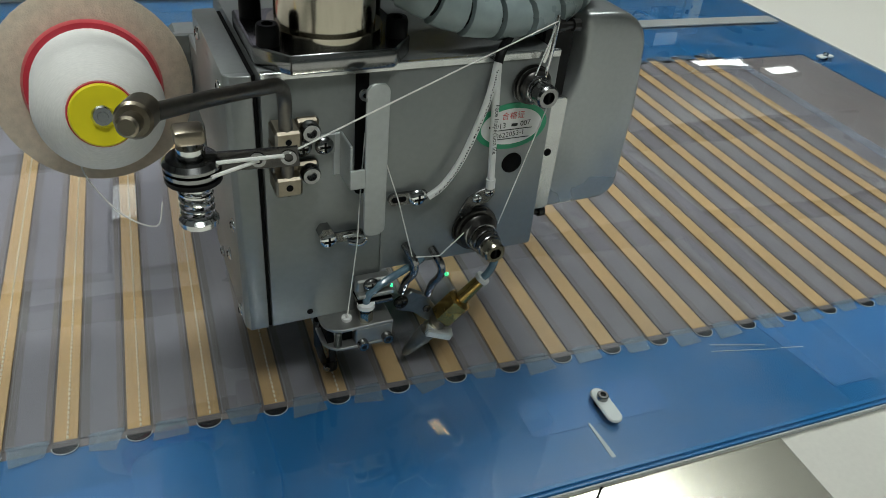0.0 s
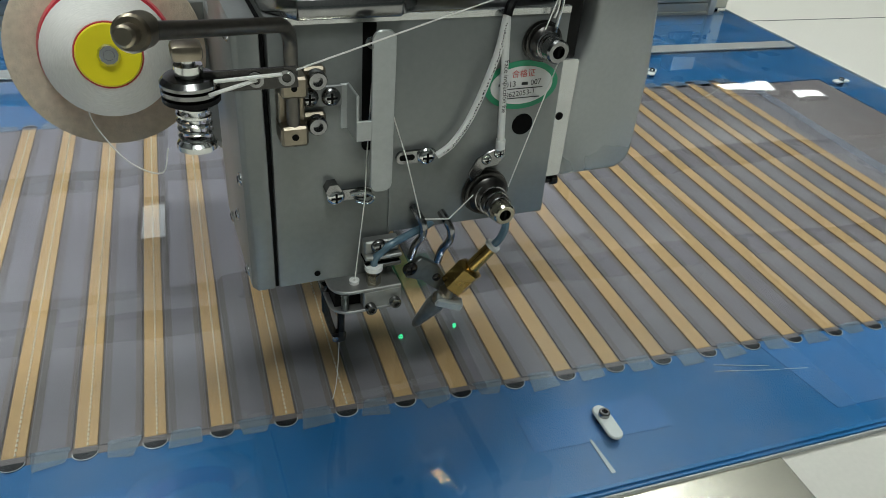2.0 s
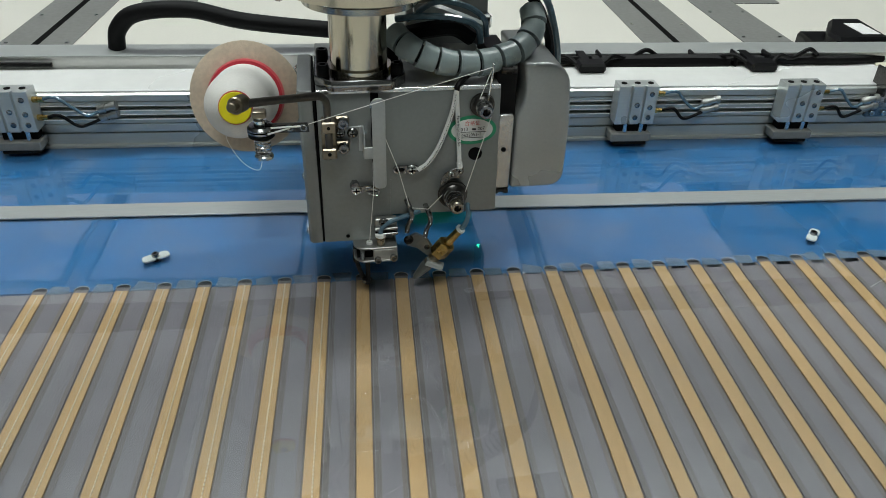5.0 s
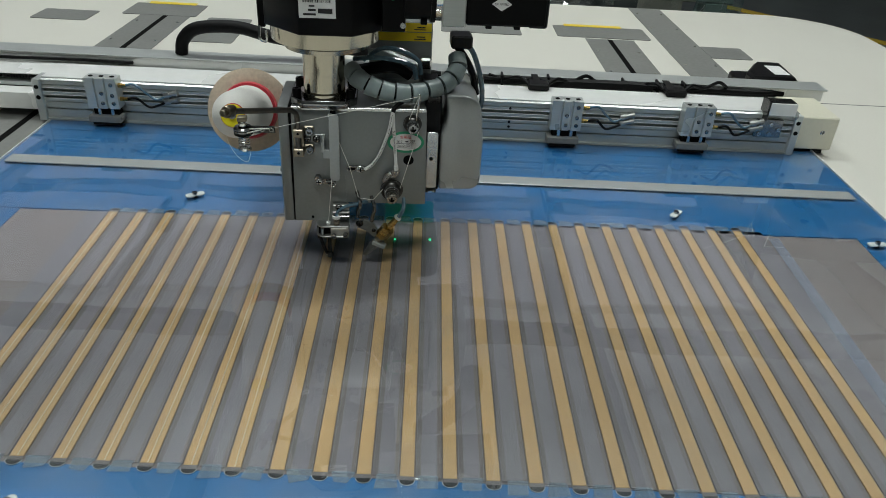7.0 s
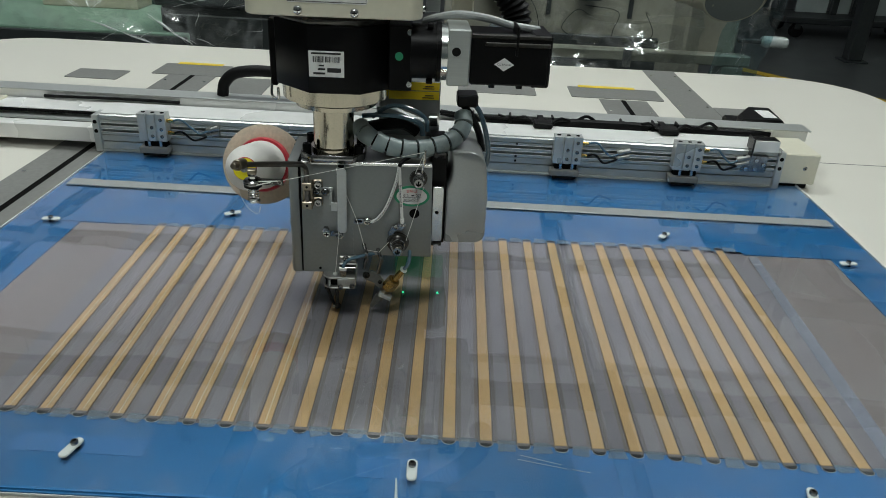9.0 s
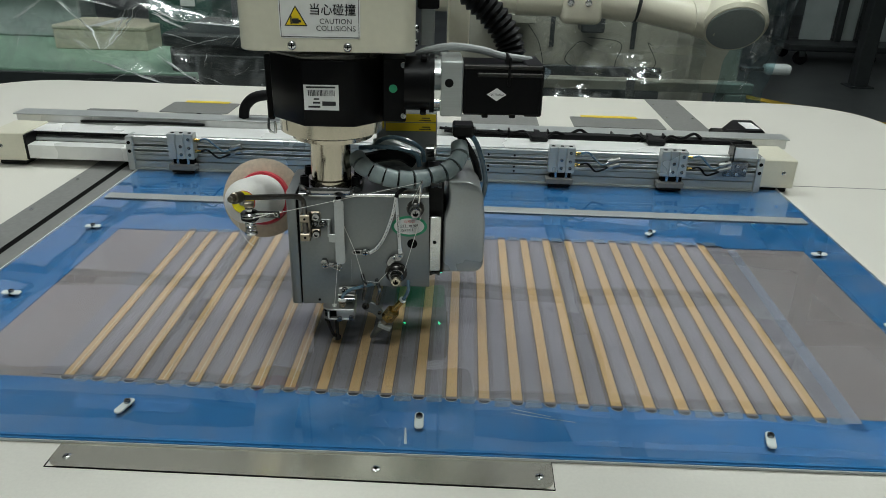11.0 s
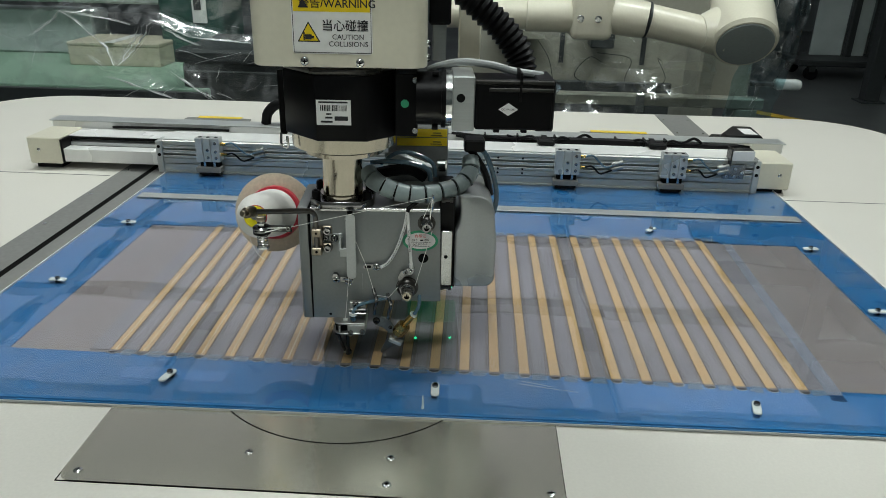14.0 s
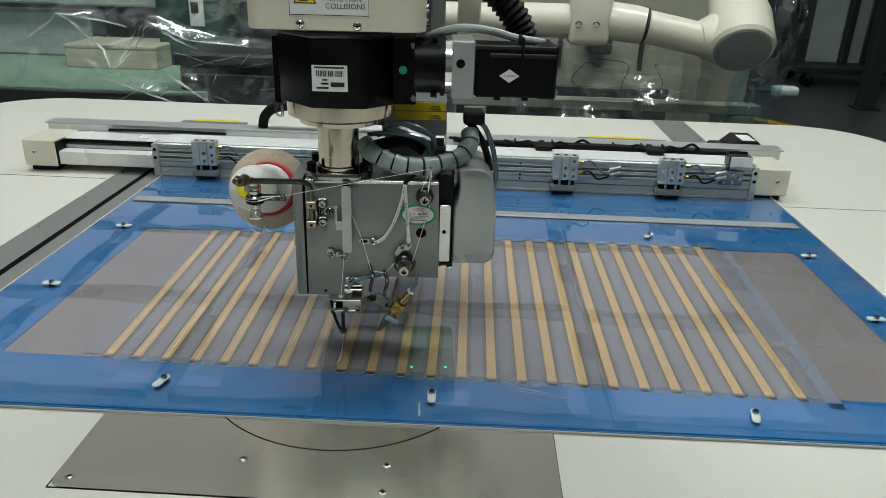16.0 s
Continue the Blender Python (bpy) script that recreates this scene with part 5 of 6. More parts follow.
    nz = part("air_nozzle", lathe(tip, tip + ax * 0.022, [(0, 0.0016), (0.08, 0.0026), (0.8, 0.0052), (1, 0.0052)], 18), M_BRACKET, e, "dark conical air nozzle")
    part("nozzle_collar", lathe(tip + ax * 0.022, tip + ax * 0.036, [(0, 0.0040), (0.2, 0.0052), (0.4, 0.0040), (0.6, 0.0052), (0.8, 0.0040), (1, 0.0046)], 16), M_BRONZE, nz)
    part("hex_nut", lathe(tip + ax * 0.035, tip + ax * 0.052, [(0, 0.0064), (0.06, 0.0078), (0.94, 0.0078), (1, 0.0060)], 6, turn=0.4), M_BRASS, nz, "yellow brass hexagon nut")
    part("stem", lathe(tip + ax * 0.052, tip + ax * (L - 0.001), [(0, 0.0040), (0.9, 0.0034), (1, 0.0030)], 16), M_BRASS, nz)
    part("collar", ring_disc(top_ - ax * 0.0012, ax, 0.0042, 0.002, 0.0022, 18), M_WHITEPL, nz)
    part("air_hose", tube(spline([top_, top_ + ax * 0.006, top_ + Vector((0.0062, 0.0005, 0.0125)), top_ + Vector((0.0060, 0.008, 0.022)), top_ + Vector((0.004, 0.02, 0.028))], 6), 0.0021, 10), M_HOSE, nz, "smoky blue air hose")
    b = bmesh.new()
    c = tip + ax * 0.0255 + Vector((0.003, -0.004, -0.001))
    bmesh.ops.create_cube(b, size=1)
    bmesh.ops.scale(b, vec=(0.0155, 0.0065, 0.0055), verts=b.verts)
    bmesh.ops.transform(b, matrix=Matrix.Translation(c) @ pose(0, 0, 0, 10, 18, -12), verts=b.verts)
    bmesh.ops.bevel(b, geom=b.edges[:], offset=0.0007, segments=1, affect="EDGES")
    part("nozzle_clamp", b, M_ALU, nz, "pale aluminium clamp")
    bk = part("nozzle_bracket", prism([(0.0340, 0.0615), (0.0420, 0.0670), (0.0520, 0.0605), (0.0580, 0.0505), (0.0550, 0.0415), (0.0500, 0.0450), (0.0435, 0.0515), (0.0335, 0.0555)], "y", -0.0150, -0.0110, 0.0006), M_BRACKET, e, "dark angled nozzle bracket")
    part("bracket_screw", pan_head((0.0355, -0.0150, 0.0615), (0, -1, 0), 0.0042, 0.0026), [M_GUN, M_HOLE], bk)
    part("bracket_screw", pan_head((0.0515, -0.0150, 0.0525), (0, -1, 0), 0.0024, 0.0016), [M_GUN, M_HOLE], bk)
    # sensor lamps under the casting
    for x in (0.0788, 0.1257):
        part("laser_lamp", lathe((x, 0.107, 0.0480), (x, 0.107, 0.0950), [(0, 0.0), (0, 0.0042), (1, 0.0042)], 12, caps=False), M_GUN, e, "small lamp with a green spot")
        part("lamp_window", cyl((x, 0.107, 0.0482), (x, 0.107, 0.0462), 0.0017, seg=10), M_LED, e, "glowing green lamp window")
    # added glowing box, out of sight, mirrored as the green glow under the head
    part("glow_box", box((0.066, 0.190, 0.036), (0.136, 0.202, 0.070), 0.003), M_GLOW, e, "unseen green glowing box mirrored in the sheet")
    # unseen block added behind the head to darken the sheet's reflection there
    part("rear_blocker", box((-0.050, 0.126, 0.070), (0.140, 0.270, 0.125), 0.008), M_HEAD, e, "unseen grey block that shuts out reflected light")
    # threads
    T1, T2 = Vector((0.092, FY - 0.008, 0.1853)), Vector((0.0712, FY - 0.008, 0.108))
    for pts in ([(-0.0415, -0.1022, 0.2097), (0.0270, -0.065, 0.2133), (0.0977, -0.0265, 0.2166)],
                [(0.0977, -0.0262, 0.2164), T1 + Vector((-0.004, -0.002, 0.008))],
                [T1 + Vector((0.006, -0.002, -0.006)), T2 + Vector((0.009, -0.002, 0.006))],
                [T2 + Vector((-0.010, -0.002, 0.004)), (0.0506, -0.0265, 0.0975), (0.0350, -0.0275, 0.1005)],
                [(0.0350, -0.0275, 0.1005), (0.0265, -0.026, 0.1340), (0.0120, -0.0300, 0.1760)],
                [(0.0075, -0.0300, 0.1745), (0.0062, -0.0285, 0.1400), (0.0060, -0.0270, 0.1160), (0.0014, -0.0268, 0.0690)]):
        part("thread", tube(pts, 0.00032, 5), M_WHITETHREAD, e, "white sewing thread")


def upper_unit(e):
    """Shaft, gearbox, motor and arm cover."""
    b = prism([(-0.034, -0.010), (-0.022, -0.0245), (0.022, -0.0245), (0.034, -0.010), (0.034, 0.034), (-0.034, 0.034)], "z", 0.2002, 0.2085, 0.0008)
    fb = part("shaft_base", b, M_DARKCHROME, e, "dark machined shaft flange")
    for x, y in ((-0.0275, -0.010), (0.0275, -0.010), (0.0275, 0.025), (-0.0275, 0.025)):
        part("flange_bolt", screw_head((x, y, 0.2085), (0, 0, 1), 0.0048, 0.0085), M_BLACK, fb)
    part("shaft", lathe((0, 0.004, 0.2085), (0, 0.004, 0.2640), [(0, 0.0245), (0.07, 0.0245), (0.07, 0.0215), (1, 0.0215)], 40), M_NICKEL, e, "polished nickel shaft")
    for k in range(8):
        a = radians(45 * k - 67)
        c = Vector((0.0215 * math.cos(a), 0.004 + 0.0215 * math.sin(a), 0.2590))
        q = bmesh.new()
        bmesh.ops.create_cube(q, size=1)
        bmesh.ops.scale(q, vec=(0.0025, 0.0075, 0.0060), verts=q.verts)
        bmesh.ops.transform(q, matrix=Matrix.Translation(c) @ Matrix.Rotation(a, 4, "Z"), verts=q.verts)
        part("shaft_notch", q, M_HOLE, fb)
    part("gear_flange", lathe((0.003, 0.006, 0.2585), (0.003, 0.006, 0.2830), [(0, 0.040), (0, 0.0425), (0.18, 0.0430), (0.20, 0.0395), (0.24, 0.0395), (0.24, 0.0465), (0.36, 0.0490), (0.36, 0.0545), (1, 0.0550)], 48), M_NICKEL, e, "polished stepped steel flange")
    oct_ = [(-0.0540, -0.018), (-0.0175, -0.0545), (0.0320, -0.0545), (0.0590, -0.030), (0.0590, 0.062), (-0.0540, 0.062)]
    gb = part("gearbox", prism(oct_, "z", 0.2825, 0.3470, 0.0012), M_BLACK, e, "black anodised rotary gearbox")
    part("gearbox_lid", prism([(x * 0.985, y * 0.985) for x, y in oct_], "z", 0.3472, 0.3525, 0.0006), M_GUN, gb)
    part("gearbox_side", box((0.0590, -0.0440, 0.2860), (0.0815, 0.045, 0.3475), 0.001), M_BLACK, gb)
    part("side_lug", box((-0.0610, -0.012, 0.2780), (-0.0540, 0.030, 0.3440), 0.001), M_BLACK, gb)
    part("latch_wire", tube(spline([(-0.0585, -0.020, 0.282), (-0.0585, -0.022, 0.270), (-0.052, -0.024, 0.268), (-0.052, -0.024, 0.279)], 4), 0.0014, 6), M_CHROME, gb)
    part("green_dot", cyl((0.0690, -0.0440, 0.3190), (0.0690, -0.0446, 0.3190), 0.0040, seg=20), M_GREENINK, gb, "round green paint dot")
    for z in (0.2925, 0.3420):
        part("side_screw", screw_head((0.0790, -0.0440, z), (0, -1, 0), 0.0030, 0.0025), M_CHROME, gb)
    lb = part("type_label", box((-0.0165, -0.0549, 0.2990), (0.0170, -0.0545, 0.3235), 0.0001), M_LABEL, gb, "white type label with a bar code")
    random.seed(5)
    x = -0.0125
    while x < 0.013:
        w = random.choice((0.0004, 0.0007, 0.0010))
        part("code_bar", box((x, -0.0552, 0.3130), (x + w, -0.0548, 0.3185)), M_INK, lb)
        x += w + random.choice((0.0005, 0.0008))
    for x0, x1, z, h in ((-0.0140, 0.0140, 0.3205, 0.0016), (0.0010, 0.0140, 0.3035, 0.0042), (-0.0080, -0.0010, 0.3055, 0.0018), (-0.0125, -0.0010, 0.3015, 0.0018), (-0.0070, -0.002, 0.3092, 0.0014)):
        part("print_bar", box((x0, -0.0552, z), (x1, -0.0548, z + h)), M_INK, lb)
    # coupling, adaptor and motor
    cy, cz = -0.032, 0.3225
    cp = part("coupling_housing", lathe((0.0800, cy, cz), (0.1090, cy, cz), [(0, 0.0262), (0.85, 0.0262), (0.85, 0.0288), (1, 0.0288)], 36), M_BLACK, e, "black round coupling housing")
    part("coupling_ring", cyl((0.1090, cy, cz), (0.1150, cy, cz), 0.0272, seg=36), M_CHROME, cp, "bright aluminium spacer ring")
    for z in (cz - 0.026, cz + 0.027):
        part("coupling_bolt", screw_head((0.1015, cy - 0.012, z), (-1, 0, 0), 0.0030, 0.006), M_BLACK, cp)
    ad = part("motor_adaptor", box((0.1150, cy - 0.0275, cz - 0.0265), (0.1365, cy + 0.0275, cz + 0.0265), 0.0012), M_ALU, e, "square grey aluminium adaptor")
    part("adaptor_plug", cyl((0.1230, cy - 0.0275, cz + 0.006), (0.1230, cy - 0.0280, cz + 0.006), 0.0042, seg=18), M_BLACKPL, ad)
    mo = part("head_motor", box((0.1368, cy - 0.0282, cz - 0.0245), (0.2125, cy + 0.0282, cz + 0.0215), 0.0020), M_BLACK, e, "black square servo motor")
    part("motor_end", box((0.1960, cy - 0.0275, cz - 0.0255), (0.2140, cy + 0.0275, cz + 0.0240), 0.0016), M_BLACKPL, mo)
    part("motor_ridge", box((0.1500, cy - 0.0295, cz + 0.0125), (0.2120, cy - 0.02, cz + 0.0165), 0.0008), M_GUN, mo)
    part("motor_ridge", box((0.1368, cy - 0.0290, cz + 0.0195), (0.2125, cy - 0.02, cz + 0.0235), 0.0008), M_GUN, mo)
    for x in (0.1560, 0.1830):
        part("motor_foot", box((x, cy - 0.024, cz - 0.028), (x + 0.006, cy - 0.018, cz - 0.0235), 0.0006), M_BLACKPL, mo)
    dm = part("check_label", prism([(0.1690 - 0.0095, 0.3185), (0.1690, 0.3185 - 0.0062), (0.1690 + 0.0095, 0.3185), (0.1690, 0.3185 + 0.0062)], "y", cy - 0.0287, cy - 0.0281), M_LABEL, mo, "white diamond label")
    words("check_print", "QC PASSED", 0.0026, Matrix.Translation((0.1690, cy - 0.0290, 0.3185)) @ Matrix(((1, 0, 0, 0), (0, 0, -1, 0), (0, 1, 0, 0), (0, 0, 0, 1))), M_INK, dm)
    part("motor_cable", tube(spline([(0.0930, -0.010, 0.347), (0.1050, -0.020, 0.3530), (0.1260, -0.028, 0.3580), (0.1540, -0.030, 0.3555), (0.1750, -0.028, 0.3500), (0.1950, -0.026, 0.3470), (0.2050, -0.020, 0.345)], 6), 0.0038, 10), M_CABLEGREY, e, "grey wrapped motor cable")
    part("cable_tie", box((0.1790, cy - 0.0300, cz + 0.004), (0.1815, cy + 0.004, cz + 0.0310), 0.0006), M_BLACKPL, e)
    # arm cover
    cv = part("arm_cover", prism(rounded(-0.0745, -0.0600, 0.0905, 0.120, 0.016, 6), "z", 0.3550, 0.80, 0.0012), M_CREAM, e, "cream painted arm cover")
    for x, z in ((-0.0241, 0.3608), (0.0275, 0.3600)):
        part("cover_screw", pan_head((x, -0.0600, z), (0, -1, 0), 0.0043, 0.0030), [M_CHROME, M_HOLE], cv)
    for y, z in ((-0.035, 0.375), (-0.035, 0.362)):
        part("cover_screw", pan_head((0.0905, y, z), (1, 0, 0), 0.0040, 0.0028), [M_CHROME, M_HOLE], cv)
    sg = part("warning_sign", prism(rounded(-0.0345, 0.3675, 0.0395, 0.4420, 0.003, 4), "y", -0.0606, -0.0600), M_LABEL, cv, "white and yellow collision warning sign")
    fr = Matrix(((1, 0, 0, 0), (0, 0, -1, 0), (0, 1, 0, 0), (0, 0, 0, 1)))
    part("sign_border", join(join(box((-0.0335, -0.0609, 0.3685), (0.0385, -0.0605, 0.3690)), box((-0.0335, -0.0609, 0.4405), (0.0385, -0.0605, 0.4410))),
                             join(box((-0.0335, -0.0609, 0.3690), (-0.0330, -0.0605, 0.4405)), box((0.0380, -0.0609, 0.3690), (0.0385, -0.0605, 0.4405)))), M_INK, sg)
    part("sign_header", box((-0.0325, -0.0609, 0.4052), (0.0375, -0.0605, 0.4398)), M_SIGNYEL, sg, "yellow warning header")
    words("sign_wording", "警告/WARNING", 0.0098, Matrix.Translation((0.0080, -0.0612, 0.4120)) @ fr, M_INK, sg, 0.0001)
    words("sign_wording", "当心碰撞", 0.0108, Matrix.Translation((0.0145, -0.0610, 0.3925)) @ fr, M_INK, sg, 0.0001)
    words("sign_wording", "CAUTION", 0.0066, Matrix.Translation((0.0172, -0.0610, 0.3828)) @ fr, M_INK, sg)
    words("sign_wording", "COLLISIONS", 0.0066, Matrix.Translation((0.0172, -0.0610, 0.3765)) @ fr, M_INK, sg)
    tri_ = lambda s, y0: prism([(-0.0192 - 0.0105 * s, 0.3845 - 0.0062 * s), (-0.0192 + 0.0105 * s, 0.3845 - 0.0062 * s), (-0.0192, 0.3845 + 0.0120 * s)], "y", y0, y0 + 0.0006)
    part("sign_triangle", tri_(1.0, -0.0609), M_INK, sg)
    part("sign_triangle", tri_(0.84, -0.0611), M_SIGNYEL, sg)
    b = box((-0.0225, -0.0615, 0.3805), (-0.0165, -0.0610, 0.3850))
    box((-0.0240, -0.0615, 0.3800), (-0.0228, -0.0610, 0.3870), bm=b)
    box((-0.0165, -0.0615, 0.3815), (-0.0145, -0.0610, 0.3838), bm=b)
    part("sign_pictogram", b, M_INK, sg)
    b = prism([(-0.028, 0.4085), (-0.019, 0.4085), (-0.0235, 0.4165)], "y", -0.0613, -0.0609)
    part("sign_triangle", b, M_INK, sg)
    # slide block behind, with yellow labels
    bk = part("slide_block", box((0.0450, 0.085, 0.196), (0.1165, 0.19, 0.2640), 0.0012), M_HEAD, e, "grey slide block with yellow warning labels")
    for z in (0.2425, 0.2532):
        part("warning_label", box((0.0560, 0.0843, z), (0.1150, 0.0850, z + 0.0095)), M_SIGNYEL, bk, "yellow warning label")
        part("label_mark", box((0.0955, 0.0838, z + 0.002), (0.1090, 0.0843, z + 0.0028)), M_INK, bk)
        part("label_mark", box((0.0985, 0.0838, z + 0.0045), (0.1080, 0.0843, z + 0.0055)), M_INK, bk)
    part("slide_post", box((0.1290, 0.165, 0.330), (0.1560, 0.19, 0.42), 0.002), M_CREAM, e, "cream painted slide post")
    part("slide_clamp", box((0.0960, 0.060, 0.345), (0.1110, 0.10, 0.400), 0.001), M_ALU, e)
    part("cable_gland", box((0.0920, 0.040, 0.385), (0.1150, 0.10, 0.46), 0.002), M_BLACKPL, e)
    # wrapped cable bundle across the top
    P = spline([(0.0270, 0.006, 0.2330), (0.0360, -0.006, 0.2270), (0.0520, -0.010, 0.2195), (0.0700, -0.011, 0.2150), (0.0900, -0.008, 0.2135), (0.1110, 0.000, 0.2150), (0.1290, 0.010, 0.2200), (0.1400, 0.022, 0.2310), (0.1400, 0.036, 0.2430)], 10)
    bun = part("cable_bundle", tube(P, 0.0070, 12), M_RUBBER, e, "cable bundle in grey spiral wrap")
    n = 10
    for k in range(n):
        i0 = round(k * (len(P) - 1) / n)
        i1 = round((k + 0.88) * (len(P) - 1) / n)
        seg_ = [P[i] for i in range(i0, i1 + 1)]
        if len(seg_) > 1:
            rr = [0.0104 - 0.0010 * j / (len(seg_) - 1) for j in range(len(seg_))]
            part("wrap_turn", tube(seg_, 0.0102, 16, radii=rr), M_SLEEVE, bun)
    for pts, r, mt in (([(0.030, 0.02, 0.240), (0.050, 0.012, 0.2440), (0.075, 0.012, 0.2420), (0.092, 0.014, 0.2350), (0.096, 0.012, 0.2220)], 0.0026, M_HOSE),
                       ([(0.040, 0.03, 0.236), (0.060, 0.020, 0.2520), (0.082, 0.018, 0.2500), (0.098, 0.018, 0.2400), (0.101, 0.016, 0.2260)], 0.0022, M_HOSE),
                       ([(0.035, 0.025, 0.226), (0.055, 0.015, 0.2330), (0.075, 0.018, 0.2330), (0.09, 0.02, 0.224)], 0.0065, M_RUBBER),
                       ([(0.045, 0.03, 0.242), (0.06, 0.03, 0.2430), (0.08, 0.03, 0.2360), (0.1, 0.03, 0.228)], 0.0060, M_SLEEVE),
                       ([(0.1400, 0.045, 0.2520), (0.1560, 0.050, 0.2460), (0.1680, 0.055, 0.2200), (0.1740, 0.055, 0.1900), (0.1700, 0.055, 0.1660), (0.1620, 0.05, 0.158)], 0.0030, M_HOSE),
                       ([(0.1360, 0.040, 0.2560), (0.1500, 0.040, 0.2380), (0.1600, 0.045, 0.2180), (0.1660, 0.05, 0.195)], 0.0040, M_BLACKPL)):
        part("hose", tube(spline(pts, 6), r, 9), mt, bun)
    part("plug", box((0.1330, 0.030, 0.2500), (0.1560, 0.055, 0.2640), 0.002), M_BLACKPL, bun, "black cable plug")
    part("plug", box((0.1020, 0.060, 0.2180), (0.1150, 0.075, 0.2300), 0.002), M_CHROME, bun)
    # corrugated conduit
    P = spline([(0.1000, 0.120, 0.440), (0.1260, 0.120, 0.4180), (0.1560, 0.120, 0.3930), (0.1830, 0.120, 0.3680), (0.2010, 0.120, 0.3400), (0.2040, 0.115, 0.3100), (0.2000, 0.11, 0.286)], 9)
    part("corrugated_conduit", tube(P, 0.016, 14, radii=[0.0175 if k % 2 else 0.0140 for k in range(len(P))]), M_RUBBER, e, "black corrugated conduit")


HEAD = sewing_head()
presser_parts(HEAD)
upper_unit(HEAD)


def thread_spool():
    base = HEAD_POSE
    e = thing("thread_spool", "white thread cone on a red base and tan felt disc", "thread spool", at=base)
    LIFTED.append((e, base))
    a, b = Vector((-0.0968, 0.102, 0.1495)), Vector((-0.0925, -0.0225, 0.1902))
    ax = (b - a).normalized()
    L = (b - a).length
    part("felt_disc", lathe(a, a + ax * 0.005, [(0, 0.0475), (0.15, 0.0488), (0.85, 0.0488), (1, 0.0477)], 56), M_FELT, e, "tan felt disc")
    part("base_ring", lathe(a + ax * 0.005, a + ax * 0.016, [(0, 0.0335), (0.6, 0.0332), (1, 0.0318)], 44), M_RED, e, "red plastic cone base")
    prof = [(0, 0.0280)]
    for k in range(0, 41):
        q = k / 40
        r = 0.0288 - 0.0050 * q if q < 0.80 else 0.0248 - 0.0108 * ((q - 0.80) / 0.20) ** 1.6
        prof.append((0.01 + 0.98 * q, r + (0.00045 if k % 2 else -0.00035)))
    prof += [(1.0, 0.0128)]
    part("thread_winding", lathe(a + ax * 0.016, a + ax * (L - 0.005), prof, 48), M_THREAD, e, "white wound thread", smooth=60)
    part("red_rim", lathe(a + ax * (L - 0.0055), a + ax * (L - 0.0030), [(0, 0.0126), (1, 0.0122)], 36), M_RED, e)
    part("end_cap", lathe(a + ax * (L - 0.0035), a + ax * L, [(0, 0.0117), (0.7, 0.0117), (1, 0.0111)], 36), M_YELLOW, e, "yellow plastic end cap")
    part("spindle_nut", lathe(a + ax * L, a + ax * (L + 0.004), [(0, 0.0040), (0.4, 0.0042), (0.7, 0.0034), (0.7, 0.002), (1.0, 0.0018)], 10), M_CHROME, e)
    part("spindle_plate", box((-0.106, 0.1080, 0.130), (-0.0352, 0.1125, 0.172), 0.001), M_HEAD, e, "grey spindle plate")
    part("plate_bracket", box((-0.0462, 0.0640, 0.130), (-0.0355, 0.1080, 0.172), 0.001), M_HEAD, e)
    part("loose_thread", tube(spline([a + ax * 0.105 + Vector((-0.012, 0, -0.019)), a + ax * 0.110 + Vector((-0.010, -0.004, -0.028)), a + ax * 0.114 + Vector((0.000, -0.010, -0.042)), a + ax * 0.120 + Vector((0.012, -0.014, -0.046)), a + ax * 0.120 + Vector((0.016, -0.012, -0.036))], 6), 0.00032, 5), M_WHITETHREAD, e)


thread_spool()


def sewing_moves():
    """The needle and the take-up lever work up and down while a seam is sewn."""
    needle = [o for o in HEAD.children if o.name.startswith("needle_bar")][0]
    lever = [o for o in HEAD.children if o.name.startswith("take_up_lever")][0]
    up, low = [(0, 0.0), (5.4, 0.0)], [(0, 0.016), (5.4, 0.016)]
    t, k = 5.5, 0
    while t < 12.45:
        up.append((t, 0.012 if k % 2 else -0.004))
        low.append((t, 0.020 if k % 2 else -0.018))
        t, k = round(t + 0.1, 1), k + 1
    walk(needle, [(a, pose(0, 0, z)) for a, z in up + [(12.6, 0.0), (16.0, 0.0)]])
    walk(lever, [(a, pose(0, 0, z)) for a, z in low + [(12.6, 0.016), (16.0, 0.016)]])


# ---------------------------------------------------------------- behind the table
# white colour of the tubes that paint highlights along the film's folds
M_CREASE = mat("crease_highlight", (0.90, 0.92, 0.91), 0.15, vary=0.05, scale=30)

